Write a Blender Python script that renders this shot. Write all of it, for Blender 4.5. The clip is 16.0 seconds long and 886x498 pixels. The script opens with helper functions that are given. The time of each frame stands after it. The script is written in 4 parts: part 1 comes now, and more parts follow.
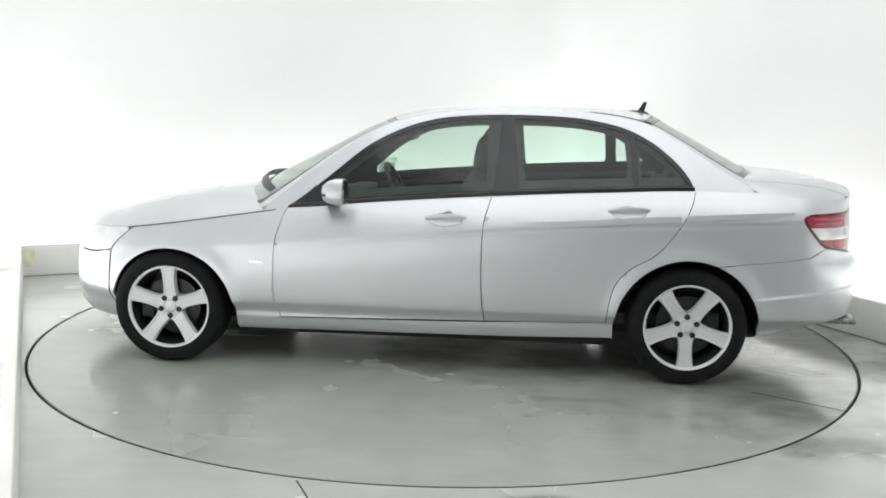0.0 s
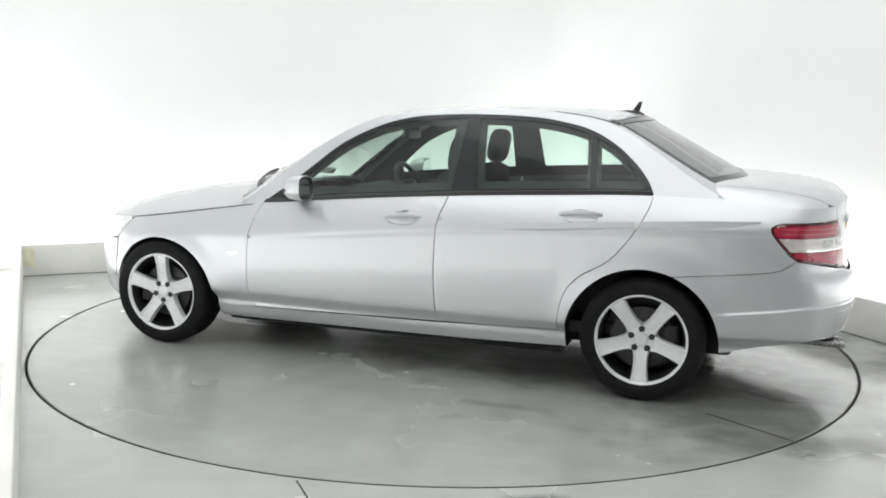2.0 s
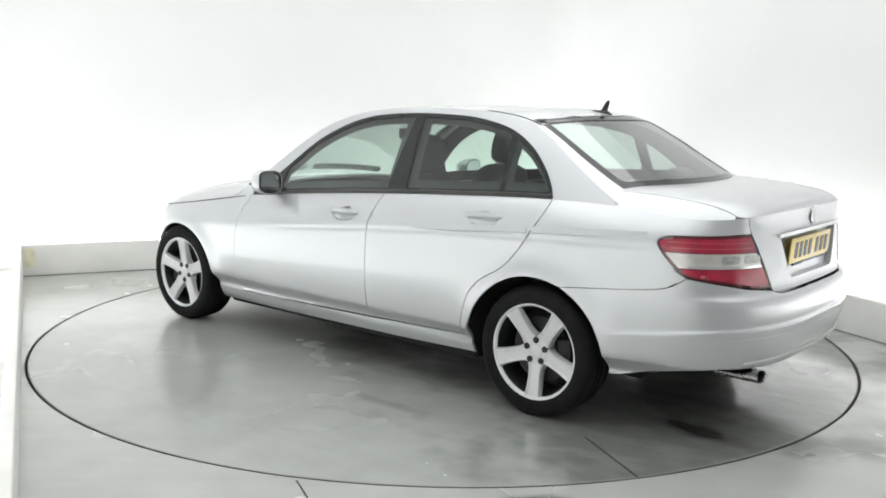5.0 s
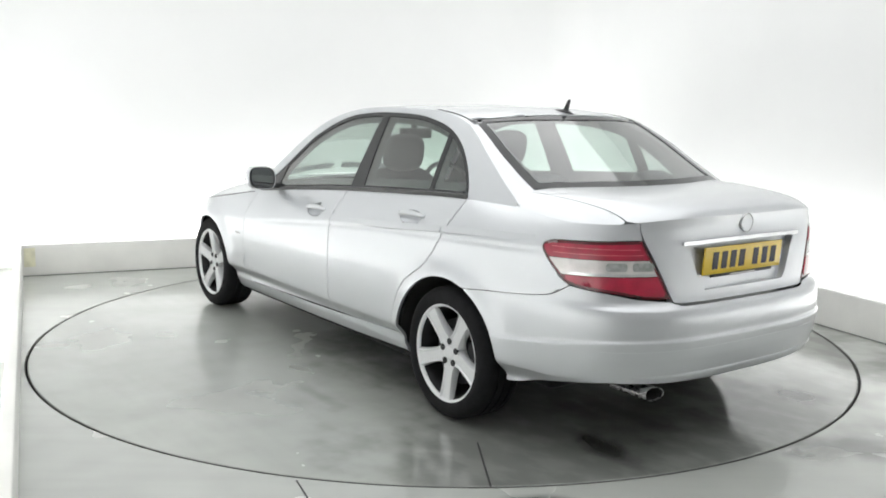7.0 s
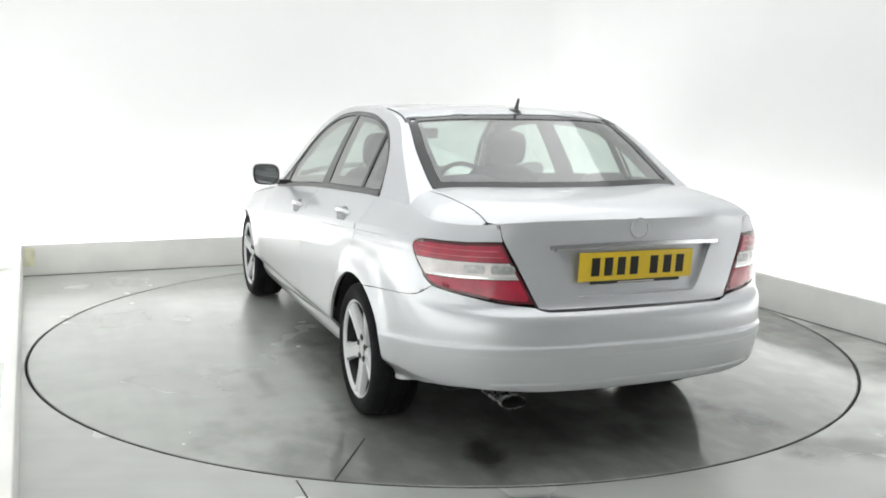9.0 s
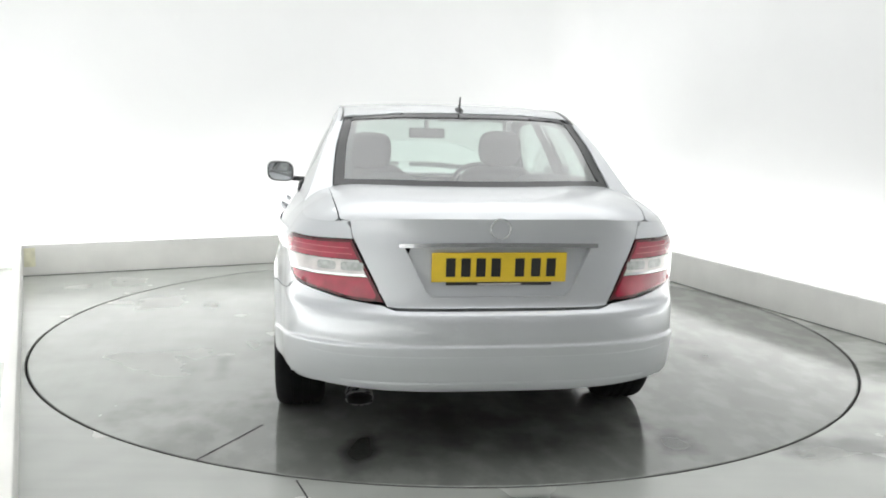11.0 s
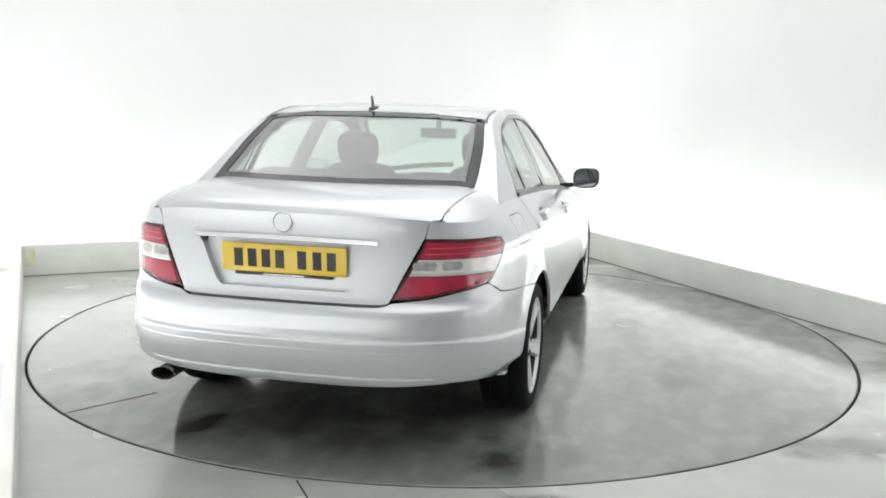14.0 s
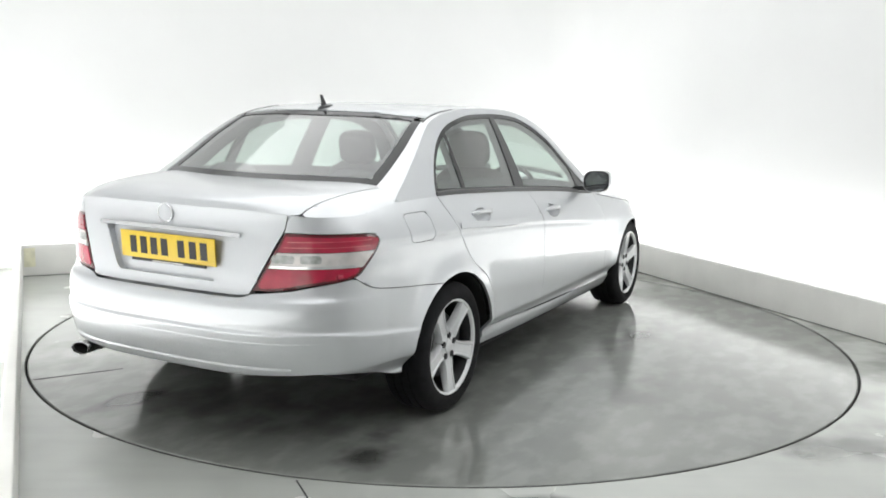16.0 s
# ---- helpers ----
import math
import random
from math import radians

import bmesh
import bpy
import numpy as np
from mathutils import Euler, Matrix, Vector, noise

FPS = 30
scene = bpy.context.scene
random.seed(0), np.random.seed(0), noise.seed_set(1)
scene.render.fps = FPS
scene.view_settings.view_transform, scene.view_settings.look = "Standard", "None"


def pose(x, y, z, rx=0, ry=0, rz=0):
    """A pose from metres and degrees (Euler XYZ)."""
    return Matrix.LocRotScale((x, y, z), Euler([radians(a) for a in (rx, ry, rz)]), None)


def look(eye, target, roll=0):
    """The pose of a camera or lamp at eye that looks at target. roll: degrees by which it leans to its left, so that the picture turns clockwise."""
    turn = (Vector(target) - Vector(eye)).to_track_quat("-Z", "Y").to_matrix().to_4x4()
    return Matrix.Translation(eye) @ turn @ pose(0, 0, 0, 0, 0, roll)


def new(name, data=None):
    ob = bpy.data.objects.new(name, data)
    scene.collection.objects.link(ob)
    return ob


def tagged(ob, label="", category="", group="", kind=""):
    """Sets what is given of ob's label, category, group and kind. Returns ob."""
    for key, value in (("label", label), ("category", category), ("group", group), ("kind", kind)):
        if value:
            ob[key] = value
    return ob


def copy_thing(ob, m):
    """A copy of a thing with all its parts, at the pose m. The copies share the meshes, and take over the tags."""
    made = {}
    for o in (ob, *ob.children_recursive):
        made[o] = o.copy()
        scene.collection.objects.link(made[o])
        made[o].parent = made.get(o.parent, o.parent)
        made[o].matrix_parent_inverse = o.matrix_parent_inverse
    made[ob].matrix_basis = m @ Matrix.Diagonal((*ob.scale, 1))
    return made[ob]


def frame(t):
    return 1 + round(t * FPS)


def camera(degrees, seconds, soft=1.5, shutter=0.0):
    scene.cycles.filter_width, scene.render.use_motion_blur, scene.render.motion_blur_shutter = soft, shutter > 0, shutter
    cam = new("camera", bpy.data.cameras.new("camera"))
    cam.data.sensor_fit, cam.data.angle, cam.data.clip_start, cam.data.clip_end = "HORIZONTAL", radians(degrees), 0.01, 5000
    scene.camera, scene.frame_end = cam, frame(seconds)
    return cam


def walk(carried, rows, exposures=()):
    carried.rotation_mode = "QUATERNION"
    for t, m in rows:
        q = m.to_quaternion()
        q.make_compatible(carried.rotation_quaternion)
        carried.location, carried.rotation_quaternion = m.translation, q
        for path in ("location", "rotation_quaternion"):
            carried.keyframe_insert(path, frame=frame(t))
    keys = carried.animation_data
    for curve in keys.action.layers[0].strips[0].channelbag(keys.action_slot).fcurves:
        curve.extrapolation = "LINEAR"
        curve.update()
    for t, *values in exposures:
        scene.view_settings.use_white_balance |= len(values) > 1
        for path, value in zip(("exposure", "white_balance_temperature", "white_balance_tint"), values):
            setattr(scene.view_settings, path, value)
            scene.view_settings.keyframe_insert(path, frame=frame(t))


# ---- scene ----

# ---------------------------------------------------------------- camera
EYE = (0.0, -5.701, 1.433)
YAW, PITCH, ROLL = radians(0.128), radians(9.1075), 1.18
AIM = (EYE[0] - math.sin(YAW) * math.cos(PITCH), EYE[1] + math.cos(YAW) * math.cos(PITCH), EYE[2] - math.sin(PITCH))
cam = camera(51.53, 16.0, soft=1.8)
walk(cam, [(0, look(EYE, AIM, ROLL)), (16, look(EYE, AIM, ROLL))], [(0, 0.0), (16, 0.0)])

# the room is turned against the camera: NX points to its right-hand wall, NY to its back wall
ROOM = math.atan2(-0.413, 0.911) + math.pi / 2
NX, NY = Vector((0.911, 0.413, 0)), Vector((-0.413, 0.911, 0))
X0, X1, Y0, Y1 = -2.45, 2.45, -6.2, 2.67      # inner faces of the kerb
KERB_H, TROUGH, WALL_H = 0.25, 0.42, 3.6
TURN_R = 2.4366


def room(x, y, z=0.0):
    return NX * x + NY * y + Vector((0, 0, z))


ROOM_TURN = Matrix(((NX.x, NY.x, 0, 0), (NX.y, NY.y, 0, 0), (0, 0, 1, 0), (0, 0, 0, 1)))

# ---------------------------------------------------------------- light
world = bpy.data.worlds.new("world")
scene.world = world
world.use_nodes = True
world.node_tree.nodes["Background"].inputs[0].default_value = (0.9, 0.95, 1.0, 1)
world.node_tree.nodes["Background"].inputs[1].default_value = 0.05


def area_lamp(name, m, sx, sy, watts, colour=(1, 1, 1), spread=180):
    d = bpy.data.lights.new(name, "AREA")
    d.shape, d.size, d.size_y, d.energy, d.color, d.spread = "RECTANGLE", sx, sy, watts, colour, radians(spread)
    ob = new(name, d)
    ob.matrix_world = m
    return ob


# soft box over the turntable, and a strip of tubes in the trough behind each kerb
area_lamp("ceiling_softbox", ROOM_TURN @ pose(0, -1.2, WALL_H - 0.12), 4.2, 6.4, 86, (0.985, 0.995, 1.0))
area_lamp("trough_light_back", ROOM_TURN @ pose(0, Y1 + 0.22, 0.06, 180), 5.2, 0.25, 48)
area_lamp("trough_light_right", ROOM_TURN @ pose(X1 + 0.22, -1.8, 0.06, 180), 0.25, 8.6, 71)
area_lamp("trough_light_left", ROOM_TURN @ pose(X0 - 0.22, -1.8, 0.06, 180), 0.25, 8.6, 71)

# ---------------------------------------------------------------- materials


def material(name, colour, rough=0.5, metal=0.0, coat=0.0, coat_rough=0.05, var=0.0, var_scale=4.0, bump=0.0, bump_scale=80.0, spec=0.5, rough_var=0.0):
    m = bpy.data.materials.new(name)
    m.use_nodes = True
    nt = m.node_tree
    b = nt.nodes["Principled BSDF"]
    b.inputs["Base Color"].default_value = (*colour, 1)
    b.inputs["Roughness"].default_value = rough
    b.inputs["Metallic"].default_value = metal
    b.inputs["Coat Weight"].default_value = coat
    b.inputs["Coat Roughness"].default_value = coat_rough
    b.inputs["Specular IOR Level"].default_value = spec
    tc = nt.nodes.new("ShaderNodeTexCoord")
    if var or rough_var:
        n1 = nt.nodes.new("ShaderNodeTexNoise")
        n1.inputs["Scale"].default_value, n1.inputs["Detail"].default_value = var_scale, 8
        nt.links.new(tc.outputs["Object"], n1.inputs["Vector"])
        if var:
            r = nt.nodes.new("ShaderNodeValToRGB")
            r.color_ramp.elements[0].position, r.color_ramp.elements[1].position = 0.3, 0.7
            r.color_ramp.elements[0].color = (*[c * (1 - var) for c in colour], 1)
            r.color_ramp.elements[1].color = (*[min(1, c * (1 + var)) for c in colour], 1)
            nt.links.new(n1.outputs["Fac"], r.inputs["Fac"])
            nt.links.new(r.outputs["Color"], b.inputs["Base Color"])
        if rough_var:
            mr = nt.nodes.new("ShaderNodeMapRange")
            mr.inputs["From Min"].default_value, mr.inputs["From Max"].default_value = 0.3, 0.7
            mr.inputs["To Min"].default_value, mr.inputs["To Max"].default_value = max(0.02, rough - rough_var), rough + rough_var
            nt.links.new(n1.outputs["Fac"], mr.inputs["Value"])
            nt.links.new(mr.outputs["Result"], b.inputs["Roughness"])
    if bump:
        n2 = nt.nodes.new("ShaderNodeTexNoise")
        n2.inputs["Scale"].default_value, n2.inputs["Detail"].default_value = bump_scale, 6
        nt.links.new(tc.outputs["Object"], n2.inputs["Vector"])
        bp = nt.nodes.new("ShaderNodeBump")
        bp.inputs["Strength"].default_value, bp.inputs["Distance"].default_value = bump, 0.01
        nt.links.new(n2.outputs["Fac"], bp.inputs["Height"])
        nt.links.new(bp.outputs["Normal"], b.inputs["Normal"])
    return m


def glass_material(name, tint, gloss_rough=0.02, climb=2.3):
    """A pane: tinted clear glass with a gloss that grows towards grazing angles."""
    m = bpy.data.materials.new(name)
    m.use_nodes = True
    nt = m.node_tree
    nt.nodes.clear()
    out = nt.nodes.new("ShaderNodeOutputMaterial")
    mix = nt.nodes.new("ShaderNodeMixShader")
    lw = nt.nodes.new("ShaderNodeLayerWeight")
    lw.inputs["Blend"].default_value = 0.5
    pw = nt.nodes.new("ShaderNodeMath")
    pw.operation, pw.inputs[1].default_value = "POWER", climb
    fr = nt.nodes.new("ShaderNodeMath")
    fr.operation, fr.inputs[1].default_value, fr.inputs[2].default_value = "MULTIPLY_ADD", 0.9, 0.045
    nt.links.new(lw.outputs["Facing"], pw.inputs[0])
    nt.links.new(pw.outputs[0], fr.inputs[0])
    tr = nt.nodes.new("ShaderNodeBsdfTransparent")
    tr.inputs["Color"].default_value = (*tint, 1)
    gl = nt.nodes.new("ShaderNodeBsdfGlossy")
    gl.inputs["Roughness"].default_value = gloss_rough
    nt.links.new(fr.outputs[0], mix.inputs[0])
    nt.links.new(tr.outputs[0], mix.inputs[1])
    nt.links.new(gl.outputs[0], mix.inputs[2])
    nt.links.new(mix.outputs[0], out.inputs[0])
    return m


def floor_material(name, stains, damp, base=(0.475, 0.491, 0.460)):
    """Grey-green painted concrete, sealed: faint clouds, fine grain, rubbed-in stains and damp patches; on the
    turntable also shade under the car, put into the colour.
    stains: dark ellipses (x, y, rx, ry, shade), stains and toned-down areas. damp: (a, b, c), darker where a * x + b *
    y + c is high."""
    m = bpy.data.materials.new(name)
    m.use_nodes = True
    nt = m.node_tree
    L, N = nt.links.new, nt.nodes.new
    b = nt.nodes["Principled BSDF"]
    tc = N("ShaderNodeTexCoord")

    def noise_node(scale, detail=4, stretch=(1, 1, 1)):
        n = N("ShaderNodeTexNoise")
        n.inputs["Scale"].default_value, n.inputs["Detail"].default_value, n.inputs["Roughness"].default_value = scale, detail, 0.5
        mp = N("ShaderNodeMapping")
        mp.inputs["Scale"].default_value = stretch
        mp.inputs["Location"].default_value = (0, 0, 0.37)
        L(tc.outputs["Object"], mp.inputs[0])
        L(mp.outputs[0], n.inputs["Vector"])
        return n.outputs["Fac"]

    def span(v, f0, f1, t0, t1):
        r = N("ShaderNodeMapRange")
        r.interpolation_type = "SMOOTHSTEP"
        for k, q in (("From Min", f0), ("From Max", f1), ("To Min", t0), ("To Max", t1)):
            r.inputs[k].default_value = q
        L(v, r.inputs["Value"])
        return r.outputs["Result"]

    def calc(op, p, q):
        c = N("ShaderNodeMath")
        c.operation = op
        for i, v in enumerate((p, q)):
            if isinstance(v, (int, float)):
                c.inputs[i].default_value = v
            else:
                L(v, c.inputs[i])
        return c.outputs[0]

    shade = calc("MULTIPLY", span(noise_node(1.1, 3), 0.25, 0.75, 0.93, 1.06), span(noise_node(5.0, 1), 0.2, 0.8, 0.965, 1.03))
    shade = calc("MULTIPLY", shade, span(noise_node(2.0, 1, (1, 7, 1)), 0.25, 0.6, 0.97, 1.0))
    wob = noise_node(4.0, 3)
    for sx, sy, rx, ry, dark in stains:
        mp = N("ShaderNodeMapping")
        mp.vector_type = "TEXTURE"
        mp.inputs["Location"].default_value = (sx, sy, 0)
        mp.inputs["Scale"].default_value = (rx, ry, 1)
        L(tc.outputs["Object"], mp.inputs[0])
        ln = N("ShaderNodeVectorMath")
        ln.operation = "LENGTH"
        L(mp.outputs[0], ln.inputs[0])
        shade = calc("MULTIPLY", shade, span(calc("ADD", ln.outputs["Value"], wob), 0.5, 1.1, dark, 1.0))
    # damp: darker, and smooth as water where it stands
    dot = N("ShaderNodeVectorMath")
    dot.operation = "DOT_PRODUCT"
    dot.inputs[1].default_value = (damp[0], damp[1], 0)
    L(tc.outputs["Object"], dot.inputs[0])
    level = calc("ADD", dot.outputs["Value"], calc("MULTIPLY", noise_node(1.7, 4), 1.7))
    # On the turntable this also reaches under the car, deepening its shade in colour.
    wet_and_shade = span(level, 0.98 - damp[2], 1.62 - damp[2], 0.0, 1.0)
    pool_and_shade = calc("MULTIPLY", wet_and_shade, span(noise_node(5.0, 3, (1, 1.6, 1)), 0.35, 0.65, 0.66, 1.0))
    shade = calc("MULTIPLY", shade, span(pool_and_shade, 0.0, 1.0, 1.0, 0.54))
    tint = N("ShaderNodeVectorMath")
    tint.operation = "SCALE"
    tint.inputs[0].default_value = base
    L(shade, tint.inputs["Scale"])
    L(tint.outputs["Vector"], b.inputs["Base Color"])
    dry = span(noise_node(1.6, 3), 0.3, 0.7, 0.20, 0.28)
    L(calc("ADD", calc("MULTIPLY", dry, span(pool_and_shade, 0.0, 1.0, 1.0, 0.0)), calc("MULTIPLY", pool_and_shade, 0.14)), b.inputs["Roughness"])
    b.inputs["Specular IOR Level"].default_value, b.inputs["IOR"].default_value = 0.9, 1.6
    return m


def paint_material():
    """Silver metallic paint: fine flakes in the base, clear coat over it."""
    m = material("silver_metallic_paint", (0.628, 0.645, 0.667), rough=0.40, metal=0.66, coat=0.85, coat_rough=0.06, var=0.02, var_scale=900)
    return m


M_PAINT = paint_material()
M_WALL = material("white_wall_paint", (0.86, 0.865, 0.86), 0.85, var=0.015, var_scale=1.2, bump=0.04, bump_scale=60)
M_DARKWALL = material("grey_wall_paint", (0.36, 0.36, 0.36), 0.8, var=0.08, var_scale=1.5, bump=0.05)
M_KERB = material("white_kerb_paint", (0.86, 0.855, 0.82), 0.55, var=0.06, var_scale=3.0, bump=0.08, bump_scale=25)
M_FLOOR = floor_material("sealed_concrete_floor", [(1.76, -1.93, 0.75, 0.40, 0.45), (2.15, -1.2, 0.6, 0.4, 0.7), (0.9, -2.75, 0.5, 0.3, 0.6), (0.36, -2.52, 0.30, 0.10, 0.35)], (0.25, 0.1, -0.05), (0.472, 0.489, 0.459))
# Tyre-track stains and damp; damp level and (-1.80, 0.2) also paint under-car shade.
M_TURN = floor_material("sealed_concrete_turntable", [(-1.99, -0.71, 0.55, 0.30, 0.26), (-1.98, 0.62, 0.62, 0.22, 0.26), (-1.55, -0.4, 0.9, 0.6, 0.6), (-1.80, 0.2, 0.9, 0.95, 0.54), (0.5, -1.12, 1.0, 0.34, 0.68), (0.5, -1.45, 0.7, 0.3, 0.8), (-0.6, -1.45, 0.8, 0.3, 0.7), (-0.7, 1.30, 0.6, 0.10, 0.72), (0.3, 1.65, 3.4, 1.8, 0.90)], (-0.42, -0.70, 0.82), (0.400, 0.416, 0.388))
M_TAPE = material("faded_yellow_tape", (0.82, 0.80, 0.62), 0.6, var=0.12, var_scale=20)
M_GAP = material("dark_gap", (0.012, 0.012, 0.012), 0.7, var=0.3)
M_JOINT = material("grey_sealant", (0.16, 0.16, 0.15), 0.7, var=0.4, var_scale=9)
M_STEEL = material("worn_steel_edge", (0.10, 0.10, 0.095), 0.45, 0.6, var=0.3, var_scale=12)
M_BLACK = material("black_plastic_trim", (0.018, 0.019, 0.02), 0.38, var=0.1, var_scale=30)
M_GLOSSBLACK = material("black_window_band", (0.02, 0.022, 0.024), 0.12, var=0.05)
M_RUBBER = material("black_tyre_rubber", (0.010, 0.010, 0.011), 0.85, spec=0.25, var=0.25, var_scale=25, bump=0.2, bump_scale=120)
M_ALLOY = material("silver_alloy", (0.78, 0.79, 0.80), 0.34, 0.22, coat=0.8, coat_rough=0.08, var=0.03, var_scale=30)
M_ALLOYDARK = material("dark_barrel_alloy", (0.025, 0.025, 0.027), 0.5, 0.4, var=0.2, var_scale=20)
M_DISC = material("brake_disc_steel", (0.045, 0.045, 0.048), 0.45, 0.6, var=0.15, var_scale=40)
M_CHROME = material("polished_chrome", (0.60, 0.61, 0.62), 0.18, 1.0, rough_var=0.03, var_scale=30)
M_PIPE = material("brushed_steel_pipe", (0.34, 0.34, 0.34), 0.28, 1.0, var=0.25, var_scale=40, rough_var=0.08)
M_MIRROR = material("mirror_glass", (0.80, 0.83, 0.85), 0.02, 1.0)
M_RED = material("red_lamp_lens", (0.40, 0.008, 0.040), 0.12, coat=1.0, coat_rough=0.03, var=0.25, var_scale=14, bump=0.08, bump_scale=110)
M_DARKRED = material("dark_red_lamp_edge", (0.10, 0.004, 0.010), 0.15, coat=0.8, var=0.2)
M_BOWL = material("grey_reflector", (0.44, 0.46, 0.44), 0.22, 0.4, coat=1.0, var=0.35, var_scale=45)
M_PINK = material("pale_red_lens", (0.62, 0.10, 0.14), 0.15, coat=1.0, var=0.2, var_scale=20)
M_CLEAR = material("clear_lamp_lens", (0.66, 0.63, 0.61), 0.14, 0.2, coat=1.0, var=0.22, var_scale=14, bump=0.12, bump_scale=90)
M_YELLOW = material("yellow_plate", (0.80, 0.56, 0.03), 0.32, coat=0.4, var=0.05, var_scale=12)
M_INK = material("black_plate_ink", (0.015, 0.014, 0.014), 0.4)
M_SEAT = material("charcoal_seat_cloth", (0.045, 0.047, 0.05), 0.85, var=0.2, var_scale=40, bump=0.25, bump_scale=200)
M_TRIM = material("dark_grey_cabin_trim", (0.05, 0.052, 0.055), 0.62, var=0.12, var_scale=15, bump=0.1, bump_scale=200)
M_LINER = material("grey_headliner_cloth", (0.19, 0.19, 0.185), 0.9, var=0.06, bump=0.1, bump_scale=200)
M_UNDER = material("black_underbody", (0.012, 0.012, 0.012), 0.8, var=0.3, var_scale=8)
M_GLASS = glass_material("green_tinted_glass", (0.72, 0.83, 0.77))
M_REARGLASS = glass_material("tinted_rear_glass", (0.62, 0.72, 0.68), 0.05, 1.9)
M_HEAD = material("bright_headlamp", (0.80, 0.81, 0.82), 0.12, 0.5, coat=1.0, var=0.12, var_scale=30)

# ---------------------------------------------------------------- mesh helpers


def part(name, bm, mat, parent=None, label="", smooth=40):
    me = bpy.data.meshes.new(name)
    bm.to_mesh(me)
    bm.free()
    me.materials.append(mat)
    if smooth:
        me.polygons.foreach_set("use_smooth", [True] * len(me.polygons))
        me.set_sharp_from_angle(angle=radians(smooth))
    ob = new(name, me)
    if parent:
        ob.parent = parent
    if label:
        ob["label"] = label
    return ob


def box(bm, x0, x1, y0, y1, z0, z1, bevel=0.0, m=None):
    r = bmesh.ops.create_cube(bm, size=1, matrix=Matrix.LocRotScale(((x0 + x1) / 2, (y0 + y1) / 2, (z0 + z1) / 2), None, (x1 - x0, y1 - y0, z1 - z0)))
    vs = r["verts"]
    if bevel:
        es = list({e for v in vs for e in v.link_edges})
        q = bmesh.ops.bevel(bm, geom=es, offset=bevel, segments=3, profile=0.6, affect="EDGES")
        vs = list({v for f in q["faces"] for v in f.verts} | {v for v in vs if v.is_valid})
    if m is not None:
        bmesh.ops.transform(bm, matrix=m, verts=vs)
    return vs


def lathe(bm, profile, n=48, axis="Y"):
    """Turns a profile of (radius, height) round the axis."""
    rings = []
    for r, h in profile:
        ring = []
        for i in range(n):
            a = 2 * math.pi * i / n
            c, s = r * math.cos(a), r * math.sin(a)
            ring.append(bm.verts.new((c, h, s) if axis == "Y" else (c, s, h)))
        rings.append(ring)
    for a, b in zip(rings, rings[1:]):
        for i in range(n):
            bm.faces.new((a[i], a[(i + 1) % n], b[(i + 1) % n], b[i]))
    return rings


def sweep(bm, pts, section, closed=False, up=Vector((0, 0, 1))):
    """Sweeps a flat section of (side, up) along points."""
    rings = []
    n = len(pts)
    for i, q in enumerate(pts):
        d = (Vector(pts[(i + 1) % n] if closed else pts[min(i + 1, n - 1)]) - Vector(pts[i - 1] if closed else pts[max(i - 1, 0)])).normalized()
        s = d.cross(up).normalized()
        u = s.cross(d)
        rings.append([bm.verts.new(Vector(q) + s * a + u * b) for a, b in section])
    k = len(section)
    for i in range(n if closed else n - 1):
        a, b = rings[i], rings[(i + 1) % n]
        for j in range(k):
            bm.faces.new((a[j], a[(j + 1) % k], b[(j + 1) % k], b[j]))
    if not closed:
        bm.faces.new(rings[0][::-1])
        bm.faces.new(rings[-1])
    bmesh.ops.recalc_face_normals(bm, faces=bm.faces)


def round_section(r, k=10, flat=1.0):
    return [(r * math.cos(2 * math.pi * i / k), flat * r * math.sin(2 * math.pi * i / k)) for i in range(k)]


def curve(pts, n=8):
    """A smooth line through points (Catmull-Rom)."""
    p = [np.array(q, float) for q in pts]
    p = [2 * p[0] - p[1]] + p + [2 * p[-1] - p[-2]]
    out = []
    for i in range(1, len(p) - 2):
        for k in range(n):
            t = k / n
            out.append(0.5 * (2 * p[i] + (p[i + 1] - p[i - 1]) * t + (2 * p[i - 1] - 5 * p[i] + 4 * p[i + 1] - p[i + 2]) * t * t + (3 * p[i] - p[i - 1] - 3 * p[i + 1] + p[i + 2]) * t ** 3))
    out.append(p[-2])
    return [tuple(q) for q in out]


class Smooth:
    """Monotone cubic through a table."""

    def __init__(self, *rows):
        a = np.array(sorted(rows), float)
        self.x, self.y = a[:, 0], a[:, 1]
        h, d = np.diff(self.x), np.diff(self.y) / np.diff(self.x)
        m = np.zeros(len(a))
        m[0], m[-1] = d[0], d[-1]
        for i in range(1, len(a) - 1):
            if d[i - 1] * d[i] > 0:
                w1, w2 = 2 * h[i] + h[i - 1], h[i] + 2 * h[i - 1]
                m[i] = (w1 + w2) / (w1 / d[i - 1] + w2 / d[i])
        self.m = m

    def __call__(self, q):
        q = np.clip(np.asarray(q, float), self.x[0], self.x[-1])
        i = np.clip(np.searchsorted(self.x, q) - 1, 0, len(self.x) - 2)
        h = self.x[i + 1] - self.x[i]
        t = (q - self.x[i]) / h
        return (self.y[i] * (1 + 2 * t) * (1 - t) ** 2 + self.m[i] * h * t * (1 - t) ** 2 + self.y[i + 1] * t * t * (3 - 2 * t) + self.m[i + 1] * h * t * t * (t - 1))


